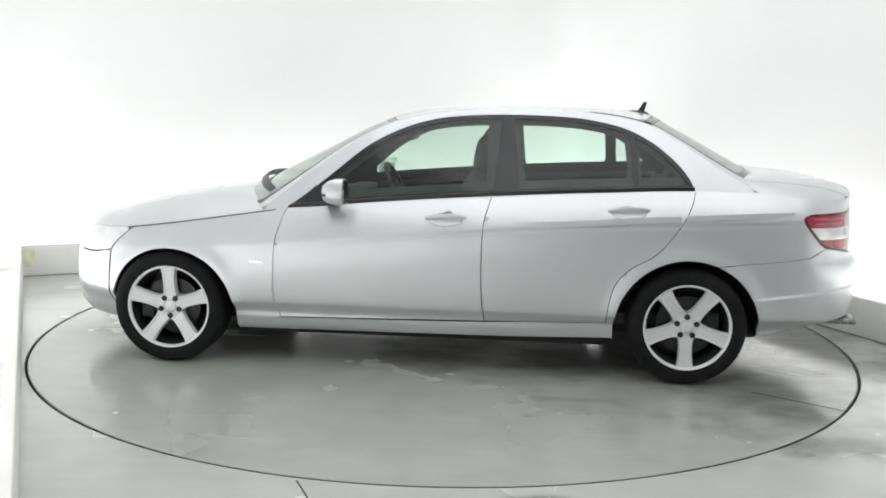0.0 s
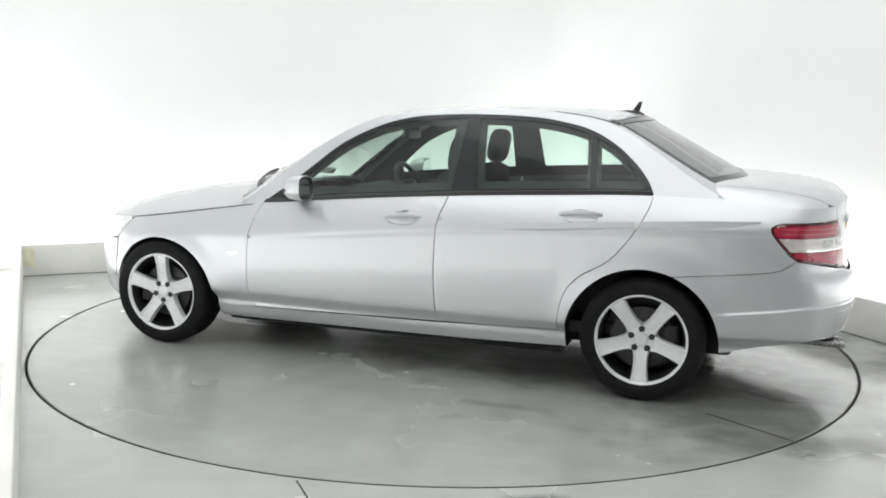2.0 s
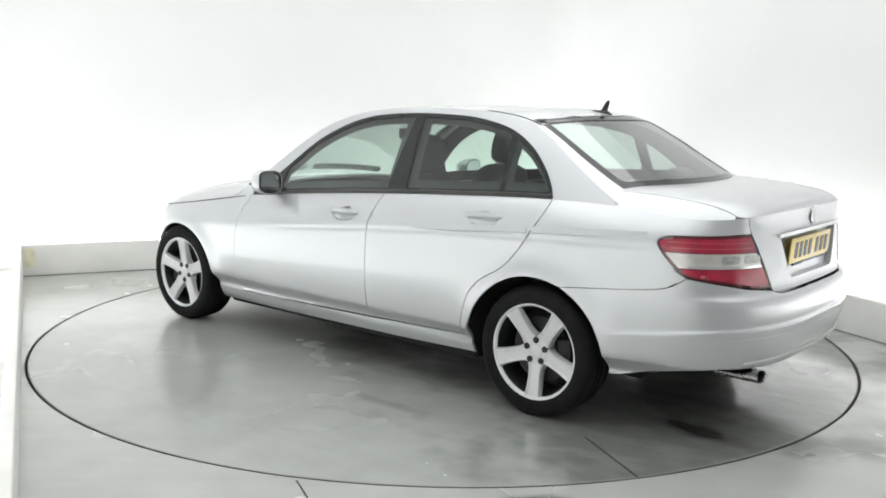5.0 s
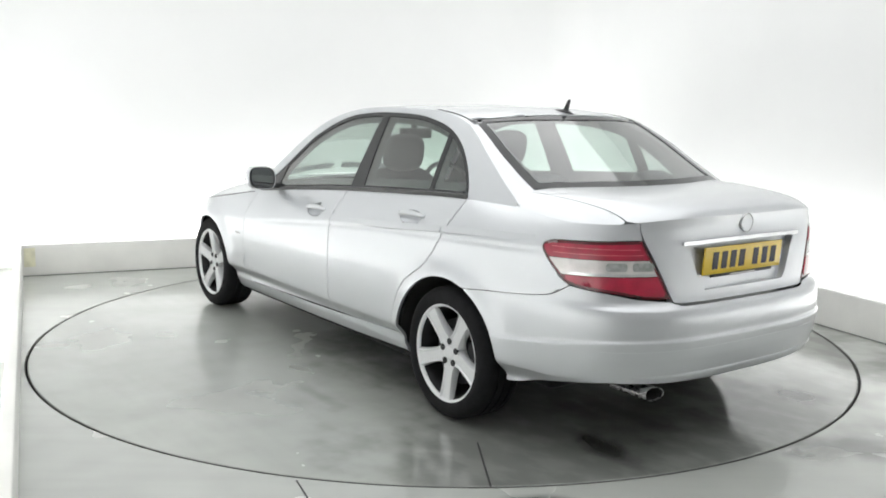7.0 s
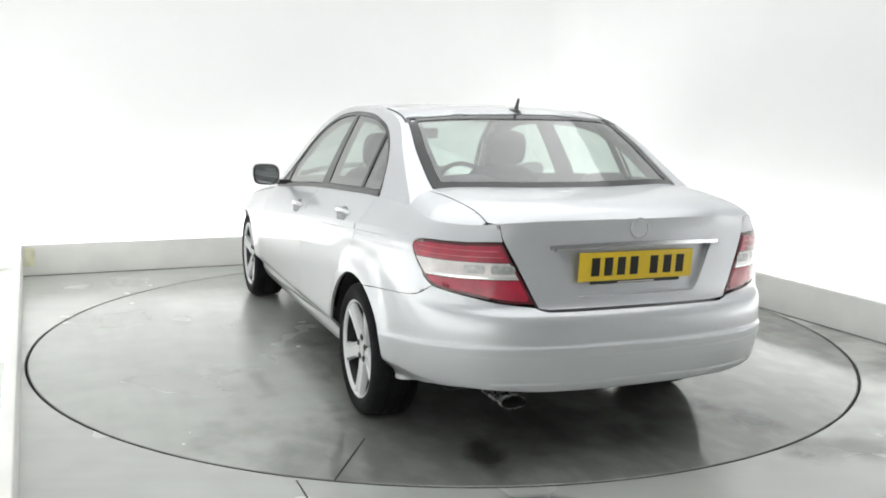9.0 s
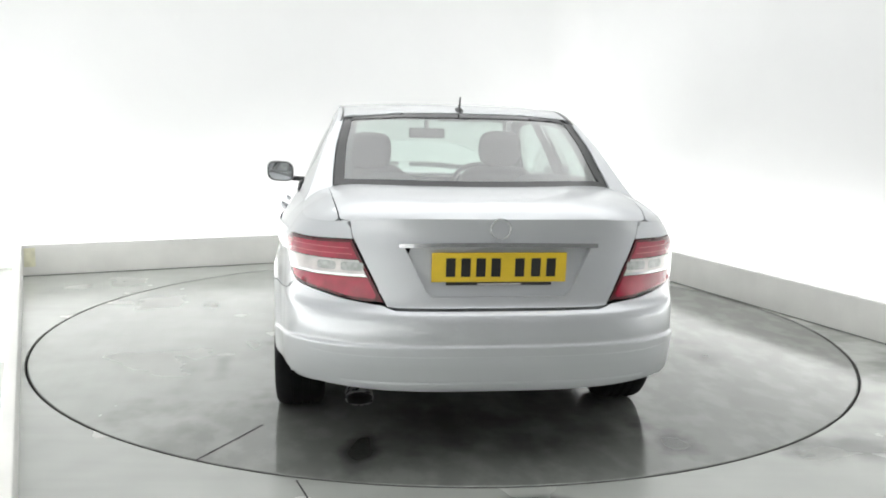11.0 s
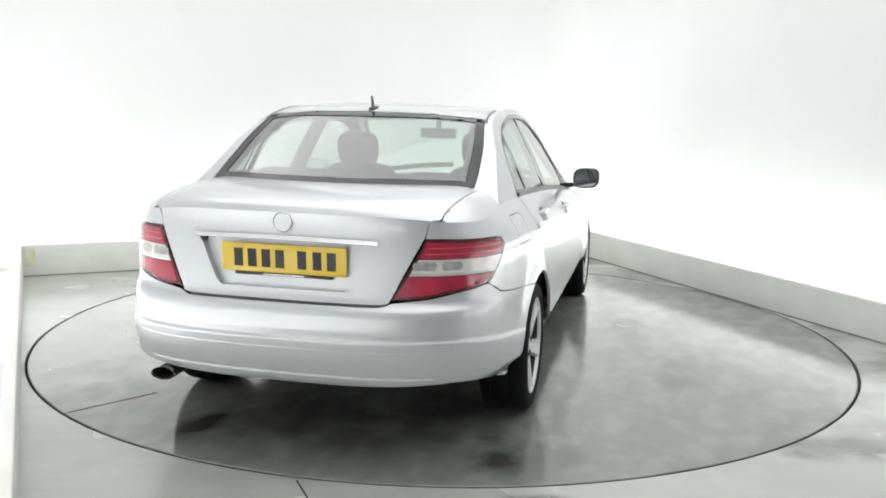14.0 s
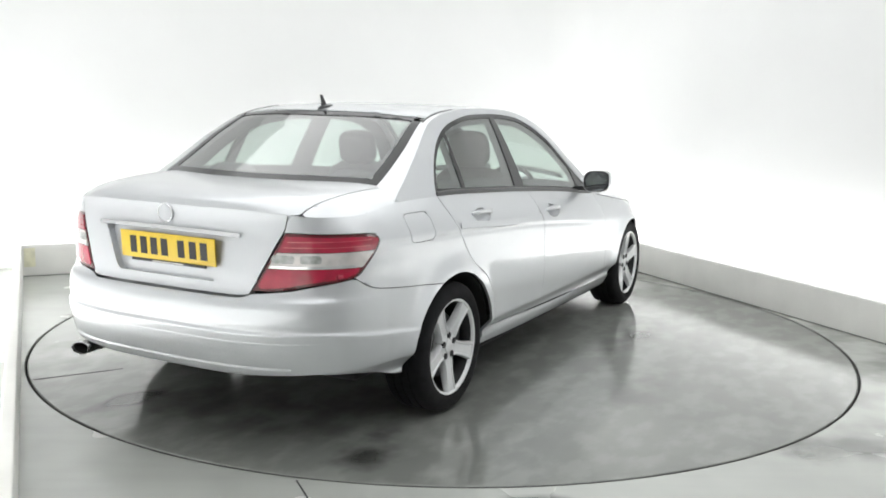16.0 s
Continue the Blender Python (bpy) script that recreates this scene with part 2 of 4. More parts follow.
def sdf(poly, u, v):
    """Signed distance to a closed outline, negative inside."""
    P = np.array(poly, float)
    best = np.full(u.shape, 1e9)
    inside = np.zeros(u.shape, bool)
    for (x0, y0), (x1, y1) in zip(P, np.roll(P, -1, 0)):
        ex, ey = x1 - x0, y1 - y0
        L2 = ex * ex + ey * ey
        if L2 < 1e-14:
            continue
        t = np.clip(((u - x0) * ex + (v - y0) * ey) / L2, 0, 1)
        best = np.minimum(best, (u - x0 - t * ex) ** 2 + (v - y0 - t * ey) ** 2)
        if ey != 0:
            c = ((y0 <= v) & (v < y1)) | ((y1 <= v) & (v < y0))
            inside ^= c & (u < x0 + (v - y0) / ey * ex)
    d = np.sqrt(best)
    return np.where(inside, -d, d)


def surface(f, u, v, depth=0.0):
    """Points of a body surface, moved inwards by depth along the normal."""
    q = f(u, v)
    if not np.any(depth):
        return q
    e = 2e-3
    n = np.cross(f(u + e, v) - f(u - e, v), f(u, v + e) - f(u, v - e))
    n /= np.maximum(np.linalg.norm(n, axis=-1, keepdims=True), 1e-12)
    out = q - np.stack([q[..., 0] * 0.6, 0 * q[..., 1], 0 * q[..., 2] + 0.6], -1)
    n *= np.sign(np.sum(n * out, -1, keepdims=True))
    return q - n * np.asarray(depth)[..., None] if np.ndim(depth) else q - n * depth


def panel(f, outline, holes=(), step=0.02, gap=0.0016, flange=0.014, depth=0.0, seam=None, vstep=None):
    """A sheet of a body surface f(u, v) inside an outline and outside the holes, as a bmesh. Its edges lie on the outline, drawn in by gap and
    folded inwards by flange, except where seam(u, v) is true."""
    P = np.array(outline, float)
    (u0, v0), (u1, v1) = P.min(0), P.max(0)
    du, dv = step, vstep or step
    nu, nv = max(2, round((u1 - u0) / du)), max(2, round((v1 - v0) / dv))
    U, V = np.meshgrid(np.linspace(u0, u1, nu + 1), np.linspace(v0, v1, nv + 1), indexing="ij")
    U, V = U.ravel().copy(), V.ravel().copy()

    def dist(a, b):
        d = sdf(outline, a, b)
        for h in holes:
            d = np.maximum(d, -sdf(h, a, b))
        return d

    D = dist(U, V)
    D[np.abs(D) < 1e-6] = 0
    fixed = np.zeros(len(U), bool)
    for loop in (outline, *holes):
        L = np.array(loop, float)
        e0, e1 = L - np.roll(L, 1, 0), np.roll(L, -1, 0) - L
        turn = np.abs((np.arctan2(e1[:, 1], e1[:, 0]) - np.arctan2(e0[:, 1], e0[:, 0]) + math.pi) % (2 * math.pi) - math.pi)
        for (x, y), k in zip(L, turn):
            if k > 0.5:
                d2 = ((U - x) / du) ** 2 + ((V - y) / dv) ** 2 + 1e9 * fixed
                i = int(d2.argmin())
                if d2[i] < 0.8:
                    U[i], V[i], D[i], fixed[i] = x, y, 0, True
    idx = np.arange((nu + 1) * (nv + 1)).reshape(nu + 1, nv + 1)
    a, b, c, d = idx[:-1, :-1].ravel(), idx[1:, :-1].ravel(), idx[1:, 1:].ravel(), idx[:-1, 1:].ravel()
    flip = (np.add.outer(np.arange(nu), np.arange(nv)) % 2).ravel().astype(bool)
    tris = np.concatenate([np.where(flip[:, None], np.stack([a, b, d], 1), np.stack([a, b, c], 1)), np.where(flip[:, None], np.stack([b, c, d], 1), np.stack([a, c, d], 1))])
    edges = np.unique(np.sort(np.concatenate([tris[:, [0, 1]], tris[:, [1, 2]], tris[:, [2, 0]]]), 1), axis=0)
    cross = edges[(D[edges[:, 0]] * D[edges[:, 1]]) < 0]
    order = np.argsort(np.abs(D[cross]).min(1))
    for i, j in cross[order]:
        if D[i] * D[j] >= 0:
            continue
        t = D[i] / (D[i] - D[j])
        near, far, w = (i, j, t) if t < 0.5 else (j, i, 1 - t)
        if fixed[near]:
            near, far, w = far, near, 1 - w
            if fixed[near]:
                continue
        U[near] += (U[far] - U[near]) * w
        V[near] += (V[far] - V[near]) * w
        D[near], fixed[near] = 0, True
    keep = (D[tris] <= 1e-9).all(1)
    tc = dist(U[tris].mean(1), V[tris].mean(1))
    tris = tris[keep & (tc < 0)]
    used, inv = np.unique(tris, return_inverse=True)
    tris = inv.reshape(-1, 3)
    U, V = U[used], V[used]
    area = (U[tris[:, 1]] - U[tris[:, 0]]) * (V[tris[:, 2]] - V[tris[:, 0]]) - (U[tris[:, 2]] - U[tris[:, 0]]) * (V[tris[:, 1]] - V[tris[:, 0]])
    tris = tris[np.abs(area) > 1e-9]
    area = area[np.abs(area) > 1e-9]
    tris = np.where((area < 0)[:, None], tris[:, ::-1], tris)
    he = np.concatenate([tris[:, [0, 1]], tris[:, [1, 2]], tris[:, [2, 0]]])
    key = {tuple(e) for e in he.tolist()}
    border = [e for e in key if (e[1], e[0]) not in key]
    bv = np.array(sorted({i for e in border for i in e}), int)
    free = np.array([not (seam and seam(U[i], V[i])) for i in bv], bool)
    if gap and len(bv):
        g = bv[free]
        e = 1e-3
        gx, gy = dist(U[g] + e, V[g]) - dist(U[g] - e, V[g]), dist(U[g], V[g] + e) - dist(U[g], V[g] - e)
        k = np.maximum(np.hypot(gx, gy), 1e-9)
        U[g] -= gx / k * gap
        V[g] -= gy / k * gap
    P3 = surface(f, U, V, depth)
    bm = bmesh.new()
    vs = [bm.verts.new(q) for q in P3]
    n = np.cross(P3[tris[:, 1]] - P3[tris[:, 0]], P3[tris[:, 2]] - P3[tris[:, 0]]).sum(0)
    mid = P3.mean(0)
    flipped = np.dot(n, mid - np.array([mid[0] * 0.6, 0, 0.6])) < 0
    for t in tris:
        q = [vs[i] for i in t]
        bm.faces.new(q[::-1] if flipped else q)
    if flange:
        low = surface(f, U[bv], V[bv], depth + flange)
        lv = {int(i): bm.verts.new(q) for i, q in zip(bv, low)}
        ok = dict(zip(bv.tolist(), free.tolist()))
        for i, j in border:
            if ok[i] or ok[j]:
                q = [vs[j], vs[i], lv[i], lv[j]]
                bm.faces.new(q[::-1] if flipped else q)
        bmesh.ops.delete(bm, geom=[v for v in bm.verts if not v.link_faces], context="VERTS")
    return bm


def mirrored(bm):
    b2 = bm.copy()
    for v in b2.verts:
        v.co.y = -v.co.y
    bmesh.ops.reverse_faces(b2, faces=b2.faces)
    return b2


def islands(bm):
    """Each loose piece of a bmesh as one of its own."""
    bm.verts.index_update()
    left, out = set(bm.verts), []
    while left:
        todo, piece = [left.pop()], set()
        while todo:
            v = todo.pop()
            piece.add(v)
            for e in v.link_edges:
                o = e.other_vert(v)
                if o in left:
                    left.discard(o)
                    todo.append(o)
        out.append({v.index for v in piece})
    made = []
    for ids in out:
        b2 = bm.copy()
        b2.verts.ensure_lookup_table()
        bmesh.ops.delete(b2, geom=[v for v in b2.verts if v.index not in ids], context="VERTS")
        made.append(b2)
    bm.free()
    return made


def both(name, bm, mat, parents, label="", smooth=40):
    """A part on the left side and its twin on the right."""
    b2 = mirrored(bm)
    pl, pr = parents if isinstance(parents, (tuple, list)) else (parents, parents)
    return part(name, bm, mat, pl, label, smooth), part(name, b2, mat, pr, label, smooth)

# ---------------------------------------------------------------- room


def build_room():
    hw = 0.05
    # floor with a round opening for the turntable
    bm = bmesh.new()
    n = 128
    ring = [bm.verts.new((TURN_R * math.cos(2 * math.pi * i / n), TURN_R * math.sin(2 * math.pi * i / n), 0)) for i in range(n)]
    low = [bm.verts.new((v.co.x, v.co.y, -0.12)) for v in ring]
    rect = []
    for i in range(n):
        d = Vector((math.cos(2 * math.pi * i / n), math.sin(2 * math.pi * i / n), 0))
        a, b = d.dot(NX), d.dot(NY)
        k = min(((X1 + 0.55) if a > 0 else (X0 - 0.55)) / a if abs(a) > 1e-6 else 1e9, ((Y1 + 0.55) if b > 0 else (Y0 - 0.3)) / b if abs(b) > 1e-6 else 1e9)
        rect.append(bm.verts.new(d * k))
    for cx in (X0 - 0.55, X1 + 0.55):
        for cy in (Y0 - 0.3, Y1 + 0.55):
            c = room(cx, cy)
            i = min(range(n), key=lambda j: (rect[j].co - c).length)
            rect[i].co = c
    for i in range(n):
        j = (i + 1) % n
        bm.faces.new((ring[i], rect[i], rect[j], ring[j]))
        bm.faces.new((low[i], ring[i], ring[j], low[j]))
    bmesh.ops.recalc_face_normals(bm, faces=bm.faces)
    for f in bm.faces:
        if abs(f.normal.z) > 0.5 and f.normal.z < 0:
            f.normal_flip()
    tagged(part("floor", bm, M_FLOOR, smooth=0), "grey sealed concrete floor with damp stains round the turntable", "floor", kind="structure")
    # steel lining of the pit's edge, and the pit's floor
    bm = bmesh.new()
    lathe(bm, [(TURN_R - 0.0008, -0.11), (TURN_R - 0.0008, -0.004), (TURN_R - 0.005, -0.004), (TURN_R - 0.005, -0.11)], 160, "Z")
    tagged(part("pit_edge", bm, M_STEEL), "dark worn steel edge of the turntable pit", "floor edge", kind="structure")
    bm = bmesh.new()
    bmesh.ops.create_circle(bm, cap_ends=True, radius=TURN_R + 0.05, segments=96, matrix=Matrix.Translation((0, 0, -0.119)))
    tagged(part("pit_floor", bm, M_GAP, smooth=0), "black floor of the pit under the turntable", "floor", kind="structure")
    # saw cut in the floor
    bm = bmesh.new()
    sweep(bm, [(-0.547, -2.395, 0.0005), (-0.515, -2.47, 0.0005), (-0.46, -2.60, 0.0005), (-0.30, -3.0, 0.0005)], [(-0.003, -0.002), (0.003, -0.002), (0.003, 0.001), (-0.003, 0.001)])
    tagged(part("floor_joint", bm, M_GAP, smooth=0), "thin dark joint in the concrete floor", "floor joint", kind="structure")
    # kerbs: painted upstands with a rounded top that hide the trough lights
    runs = (("kerb_back", X0 - hw, X1 + hw, Y1, Y1 + hw), ("kerb_right", X1, X1 + hw, Y0, Y1 - 0.002), ("kerb_left", X0 - hw, X0, Y0, Y1 - 0.002))
    for name, ax, bx, ay, by in runs:
        bm = bmesh.new()
        box(bm, ax, bx, ay, by, 0, KERB_H, 0.008)
        ob = part(name, bm, M_KERB)
        ob.matrix_world = ROOM_TURN
        tagged(ob, "low white painted kerb along the foot of the wall", "kerb", kind="structure")
    # dark sealant joint along the foot of the kerbs
    for name, ax, bx, ay, by in (("kerb_joint_back", X0 + .002, X1 - .010, Y1 - .008, Y1 - .001), ("kerb_joint_right", X1 - .008, X1 - .001, Y0, Y1 - .010)):
        bm = bmesh.new()
        box(bm, ax, bx, ay, by, -.002, .005, .0015)
        ob = part(name, bm, M_JOINT, smooth=0)
        ob.matrix_world = ROOM_TURN
        tagged(ob, "thin grey sealant joint at the foot of the kerb", "joint", kind="structure")
    # walls behind the trough
    t = 0.12
    spans = (("wall_back", X0 - TROUGH, X1 + TROUGH, Y1 + TROUGH, Y1 + TROUGH + t), ("wall_right", X1 + TROUGH, X1 + TROUGH + t, Y0 - 0.2, Y1 + TROUGH + t), ("wall_left", X0 - TROUGH - t, X0 - TROUGH, Y0 - 0.2, Y1 + TROUGH + t), ("wall_front", X0 - TROUGH, X1 + TROUGH, Y0 - 0.2, Y0 - 0.2 + t))
    for name, ax, bx, ay, by in spans:
        bm = bmesh.new()
        box(bm, ax, bx, ay, by, 0, WALL_H)
        front = name == "wall_front"
        ob = part(name, bm, M_DARKWALL if front else M_WALL, smooth=0)
        ob.matrix_world = ROOM_TURN
        tagged(ob, "plain grey wall behind the camera" if front else "plain brightly lit white studio wall", "wall", kind="structure")
    # coved corner between back and side walls
    for name, cx, s in (("wall_corner_left", X0 - TROUGH, 1), ("wall_corner_right", X1 + TROUGH, -1)):
        bm = bmesh.new()
        r = 0.35
        arc = [(cx + s * (r - r * math.cos(k * math.pi / 24)), Y1 + TROUGH - r + r * math.sin(k * math.pi / 24)) for k in range(13)]
        lo = [bm.verts.new((x, y, 0)) for x, y in arc] + [bm.verts.new((cx - s * 0.001, Y1 + TROUGH + 0.001, 0))]
        hi = [bm.verts.new((v.co.x, v.co.y, WALL_H)) for v in lo]
        for i in range(len(lo)):
            j = (i + 1) % len(lo)
            bm.faces.new((lo[i], lo[j], hi[j], hi[i]))
        bmesh.ops.recalc_face_normals(bm, faces=bm.faces)
        ob = part(name, bm, M_WALL)
        ob.matrix_world = ROOM_TURN
        tagged(ob, "rounded white corner of the studio wall", "wall", kind="structure")
    bm = bmesh.new()
    box(bm, X0 - TROUGH - 0.2, X1 + TROUGH + 0.2, Y0 - 0.4, Y1 + TROUGH + 0.2, WALL_H, WALL_H + 0.12)
    ob = part("ceiling", bm, M_WALL, smooth=0)
    ob.matrix_world = ROOM_TURN
    tagged(ob, "plain white studio ceiling", "ceiling", kind="structure")


def build_turntable():
    """The round plate, with two radial joints, flush with the floor."""
    tt = tagged(new("turntable"), "large round grey concrete turntable flush with the floor", "turntable")
    r = TURN_R - 0.017
    n = 192
    bm = bmesh.new()
    lathe(bm, [(0.001, 0.0), (r - 0.004, 0.0), (r, -0.004), (r, -0.08), (0.001, -0.08)], n, "Z")
    bmesh.ops.recalc_face_normals(bm, faces=bm.faces)
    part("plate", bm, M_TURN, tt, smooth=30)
    bm = bmesh.new()
    lathe(bm, [(r + 0.0005, -0.07), (r + 0.0005, -0.0022), (r + 0.003, -0.0022), (r + 0.003, -0.07)], n, "Z")
    part("steel_rim", bm, M_STEEL, tt, "dark steel rim of the plate")
    for ang in (148.3,):
        a = radians(ang)
        d = Vector((math.cos(a), math.sin(a), 0))
        bm = bmesh.new()
        sweep(bm, [d * (r - 0.45) + Vector((0, 0, 0.0004)), d * (r - 0.2) + Vector((0, 0, 0.0004)), d * (r - 0.001) + Vector((0, 0, 0.0004))], [(-0.004, -0.002), (0.004, -0.002), (0.004, 0.0008), (-0.004, 0.0008)])
        part("radial_joint", bm, M_GAP, tt, "thin dark joint across the plate", 0)
    return tt


# ---------------------------------------------------------------- body surfaces of the car
# x forward, y to the left, z up; the origin lies on the ground midway between the axles
HALF_W, X_TAIL, X_NOSE = 0.885, -2.385, 2.19


def plan_line():
    ph = np.linspace(0, math.pi / 2, 500)
    xr0, n = -1.68, 3.1
    rear = np.stack([xr0 - (xr0 - X_TAIL) * np.cos(ph) ** (2 / n), HALF_W * np.sin(ph) ** (2 / n)], 1)
    xf0, m = 1.30, 2.25
    side = np.stack([np.linspace(xr0, xf0, 400)[1:-1], np.full(398, HALF_W)], 1)
    front = np.stack([xf0 + (X_NOSE - xf0) * np.cos(ph[::-1]) ** (2 / m), HALF_W * np.sin(ph[::-1]) ** (2 / m)], 1)
    q = np.concatenate([rear, side, front])
    s = np.concatenate([[0], np.cumsum(np.hypot(*np.diff(q, axis=0).T))])
    a = np.linspace(0, s[-1], 3000)
    x, y = np.interp(a, s, q[:, 0]), np.interp(a, s, q[:, 1])
    k = np.hanning(41)
    k /= k.sum()
    tx, ty = np.gradient(x, a), np.gradient(y, a)
    tx[0], ty[0] = 0, 1
    tx[-1], ty[-1] = 0, -1
    nx, ny = np.convolve(np.pad(-ty, 20, "edge"), k, "valid"), np.convolve(np.pad(tx, 20, "edge"), k, "valid")
    nx[0], ny[0] = -1, 0
    L = np.hypot(nx, ny)
    return a, x, y, nx / L, ny / L


PA, PX, PY, PNX, PNY = plan_line()
A_END = PA[-1]


def ax(x):
    """Place along the plan line at x."""
    return np.interp(x, PX, PA)


def ay(y):
    """Place along the tail at y."""
    k = int(np.argmax(PY > HALF_W - 1e-4))
    return np.interp(y, PY[:k], PA[:k])


REAR_OFF = Smooth((.15, -.24), (.22, -.18), (.27, -.13), (.31, -.088), (.345, -.056), (.38, -.043), (.42, -.031), (.45, -.024), (.48, -.020), (.52, -.016), (.56, -.013), (.61, -.016), (.64, -.026), (.66, -.050), (.675, -.060), (.75, -.068), (.85, -.078), (.91, -.084), (.95, -.085), (.98, -.082), (1.01, -.078))
SIDE_OFF = Smooth((.13, -.16), (.185, -.105), (.21, -.078), (.25, -.056), (.275, -.046), (.29, -.050), (.342, -.018), (.356, -.007), (.40, -.002), (.5, 0), (.65, -.003), (.78, -.008), (1.05, -.010))
NOSE_OFF = Smooth((.12, -.2), (.2, -.06), (.27, -.01), (.4, 0), (.5, -.008), (.6, -.04), (.75, -.13))
CREASE = Smooth((2.2, .60), (1.0, .665), (.29, .729), (-.33, .786), (-.91, .826), (-1.93, .868), (-2.34, .88))
TOP_Z = Smooth((-2.39, 1.0), (-2.37, .998), (-2.33, .989), (-2.25, .976), (-2.1, .973), (-1.95, .980), (-1.72, 1.0), (-1.4, 1.005), (-.9, .985), (-.34, .951), (.31, .898), (.57, .871), (.74, .857), (.98, .822), (1.32, .771), (1.59, .735), (1.85, .71), (2.19, .69))
LEDGE = Smooth((-2.39, .524), (-2.30, .524), (-2.20, .518), (-2.0, .495), (-1.74, .466))
ARCHES = ((1.368, .275, .356), (-1.372, .287, .371))


def shell(a, z):
    """The lower body: place along the plan line, height."""
    a, z = np.asarray(a, float), np.asarray(z, float)
    A = np.abs(a)
    x, y, nx, ny = (np.interp(A, PA, t) for t in (PX, PY, PNX, PNY))
    dz = z - CREASE(x)
    k = np.interp(x, [-2.3, -1.6, .2, 1.0], [.9, 1, 1, .75])
    up = .5 * (dz + np.sqrt(dz * dz + .005 ** 2)) - .0025
    side = SIDE_OFF(z) - k * (.33 * up + 1.55 * np.maximum(up, 0) ** 2) - .0048 * np.exp(-((dz + .014) / .009) ** 2) * np.interp(x, [-2.1, -1.7, .2, .6], [0, 1, 1, 0])
    side = side - 1.3 * np.clip((-1.35 - x) / .3, 0, 1) * np.maximum(up, 0) ** 2
    side = side - .008 * (np.abs(x) / 1.3) ** 2 - .034 * np.clip((-x - 1.35) / .55, 0, 1) ** 1.4
    for cx, cz, r in ARCHES:
        side = side + .018 * np.clip((z - .27) / .10, 0, 1) * np.exp(-((np.hypot(x - cx, z - cz) - r) / .06) ** 2)
    # the lower half of the rear bumper stands proud, with a narrow ledge
    dl = z - LEDGE(x)
    ledge = np.interp(x, [-1.80, -1.66], [1, 0]) * .010 * .5 * (1 - np.tanh(dl / .005)) * np.exp(-np.maximum(-dl, 0) / .16)
    off = ledge + np.clip(-nx, 0, 1) ** 2 * REAR_OFF(z) + ny ** 2 * side + np.clip(nx, 0, 1) ** 2 * NOSE_OFF(z)
    s = np.where(a < 0, -1.0, 1.0)
    return np.stack([x + nx * off, (y + ny * off) * s, z], -1)


def top_of(a):
    return TOP_Z(np.interp(np.abs(a), PA, PX))


EDGE = shell(PA, top_of(PA))
AG, AH = float(np.interp(-1.66, EDGE[:, 0], PA)), float(np.interp(.80, EDGE[:, 0], PA))
DECK_C = Smooth((-1.4, 1.078), (-1.8, 1.076), (-2.0, 1.068), (-2.13, 1.058), (-2.22, 1.043), (-2.275, 1.026), (float(EDGE[0, 0]), float(EDGE[0, 2])))
HOOD_C = Smooth((.8, .935), (1.107, .915), (1.43, .880), (1.85, .792), (2.05, .735), (float(EDGE[-1, 0]), float(EDGE[-1, 2])))


def deck(a, q):
    """Boot top: place along the tail's edge, share of the half width."""
    x, y, z = (np.interp(a, PA, EDGE[:, i]) for i in range(3))
    c = DECK_C(x)
    return np.stack([x, q * y, c - (c - z) * np.abs(q) ** np.interp(x, [-2.3, -2.05, -1.70], [5.5, 6.5, 9.0])], -1)


def hood(a, q):
    x, y, z = (np.interp(a, PA, EDGE[:, i]) for i in range(3))
    c = HOOD_C(x)
    return np.stack([x, q * y, c - (c - z) * np.abs(q) ** 3.2], -1)


RAIL_Z = Smooth((.88, .850), (.62, 1.055), (.45, 1.185), (.2, 1.318), (0, 1.368), (-.2, 1.392), (-.5, 1.402), (-.8, 1.395), (-1.0, 1.374), (-1.15, 1.338), (-1.3, 1.262), (-1.45, 1.165), (-1.6, 1.07), (-1.72, 1.004))
BOW = Smooth((.88, .24), (.15, .10), (-.4, 0), (-1.17, -.06), (-1.72, -.13))
ROOF_C = Smooth((.88, .917), (.5, 1.152), (.15, 1.348), (0, 1.387), (-.3, 1.412), (-.6, 1.421), (-.93, 1.416), (-1.17, 1.384), (-1.3, 1.313), (-1.5, 1.192), (-1.72, 1.06))


def cabin_side(x, z):
    """Upper side of the cabin: x, height."""
    x, z = np.asarray(x, float), np.asarray(z, float)
    y0, z0 = np.interp(x, EDGE[:, 0], EDGE[:, 1]), np.interp(x, EDGE[:, 0], EDGE[:, 2])
    d = z - z0
    k = np.interp(x, [-1.72, -.9, .3, .88], [.60, .40, .40, .55])
    return np.stack([x, y0 - k * d - .22 * d * np.abs(d), z], -1)


def cabin_top(s, v):
    """Windscreen, roof and rear window: station, 0.6 times the share of the half width."""
    s, q = np.asarray(s, float), np.asarray(v, float) / .6
    zu = RAIL_Z(s)
    yu = cabin_side(s, zu)[..., 1]
    c = ROOF_C(s)
    return np.stack([s + BOW(s) * (1 - q * q), q * yu, c - (c - zu) * np.abs(q) ** 2.3], -1)


def circle(cx, cz, r, n=72):
    return [(float(ax(cx + r * math.cos(2 * math.pi * i / n))), cz + r * math.sin(2 * math.pi * i / n)) for i in range(n)]


def on_side(pts):
    return [(float(ax(x)), z) for x, z in pts]


def top_line(x0, x1, n=24):
    return [(float(ax(x)), float(TOP_Z(x))) for x in np.linspace(x0, x1, n)]


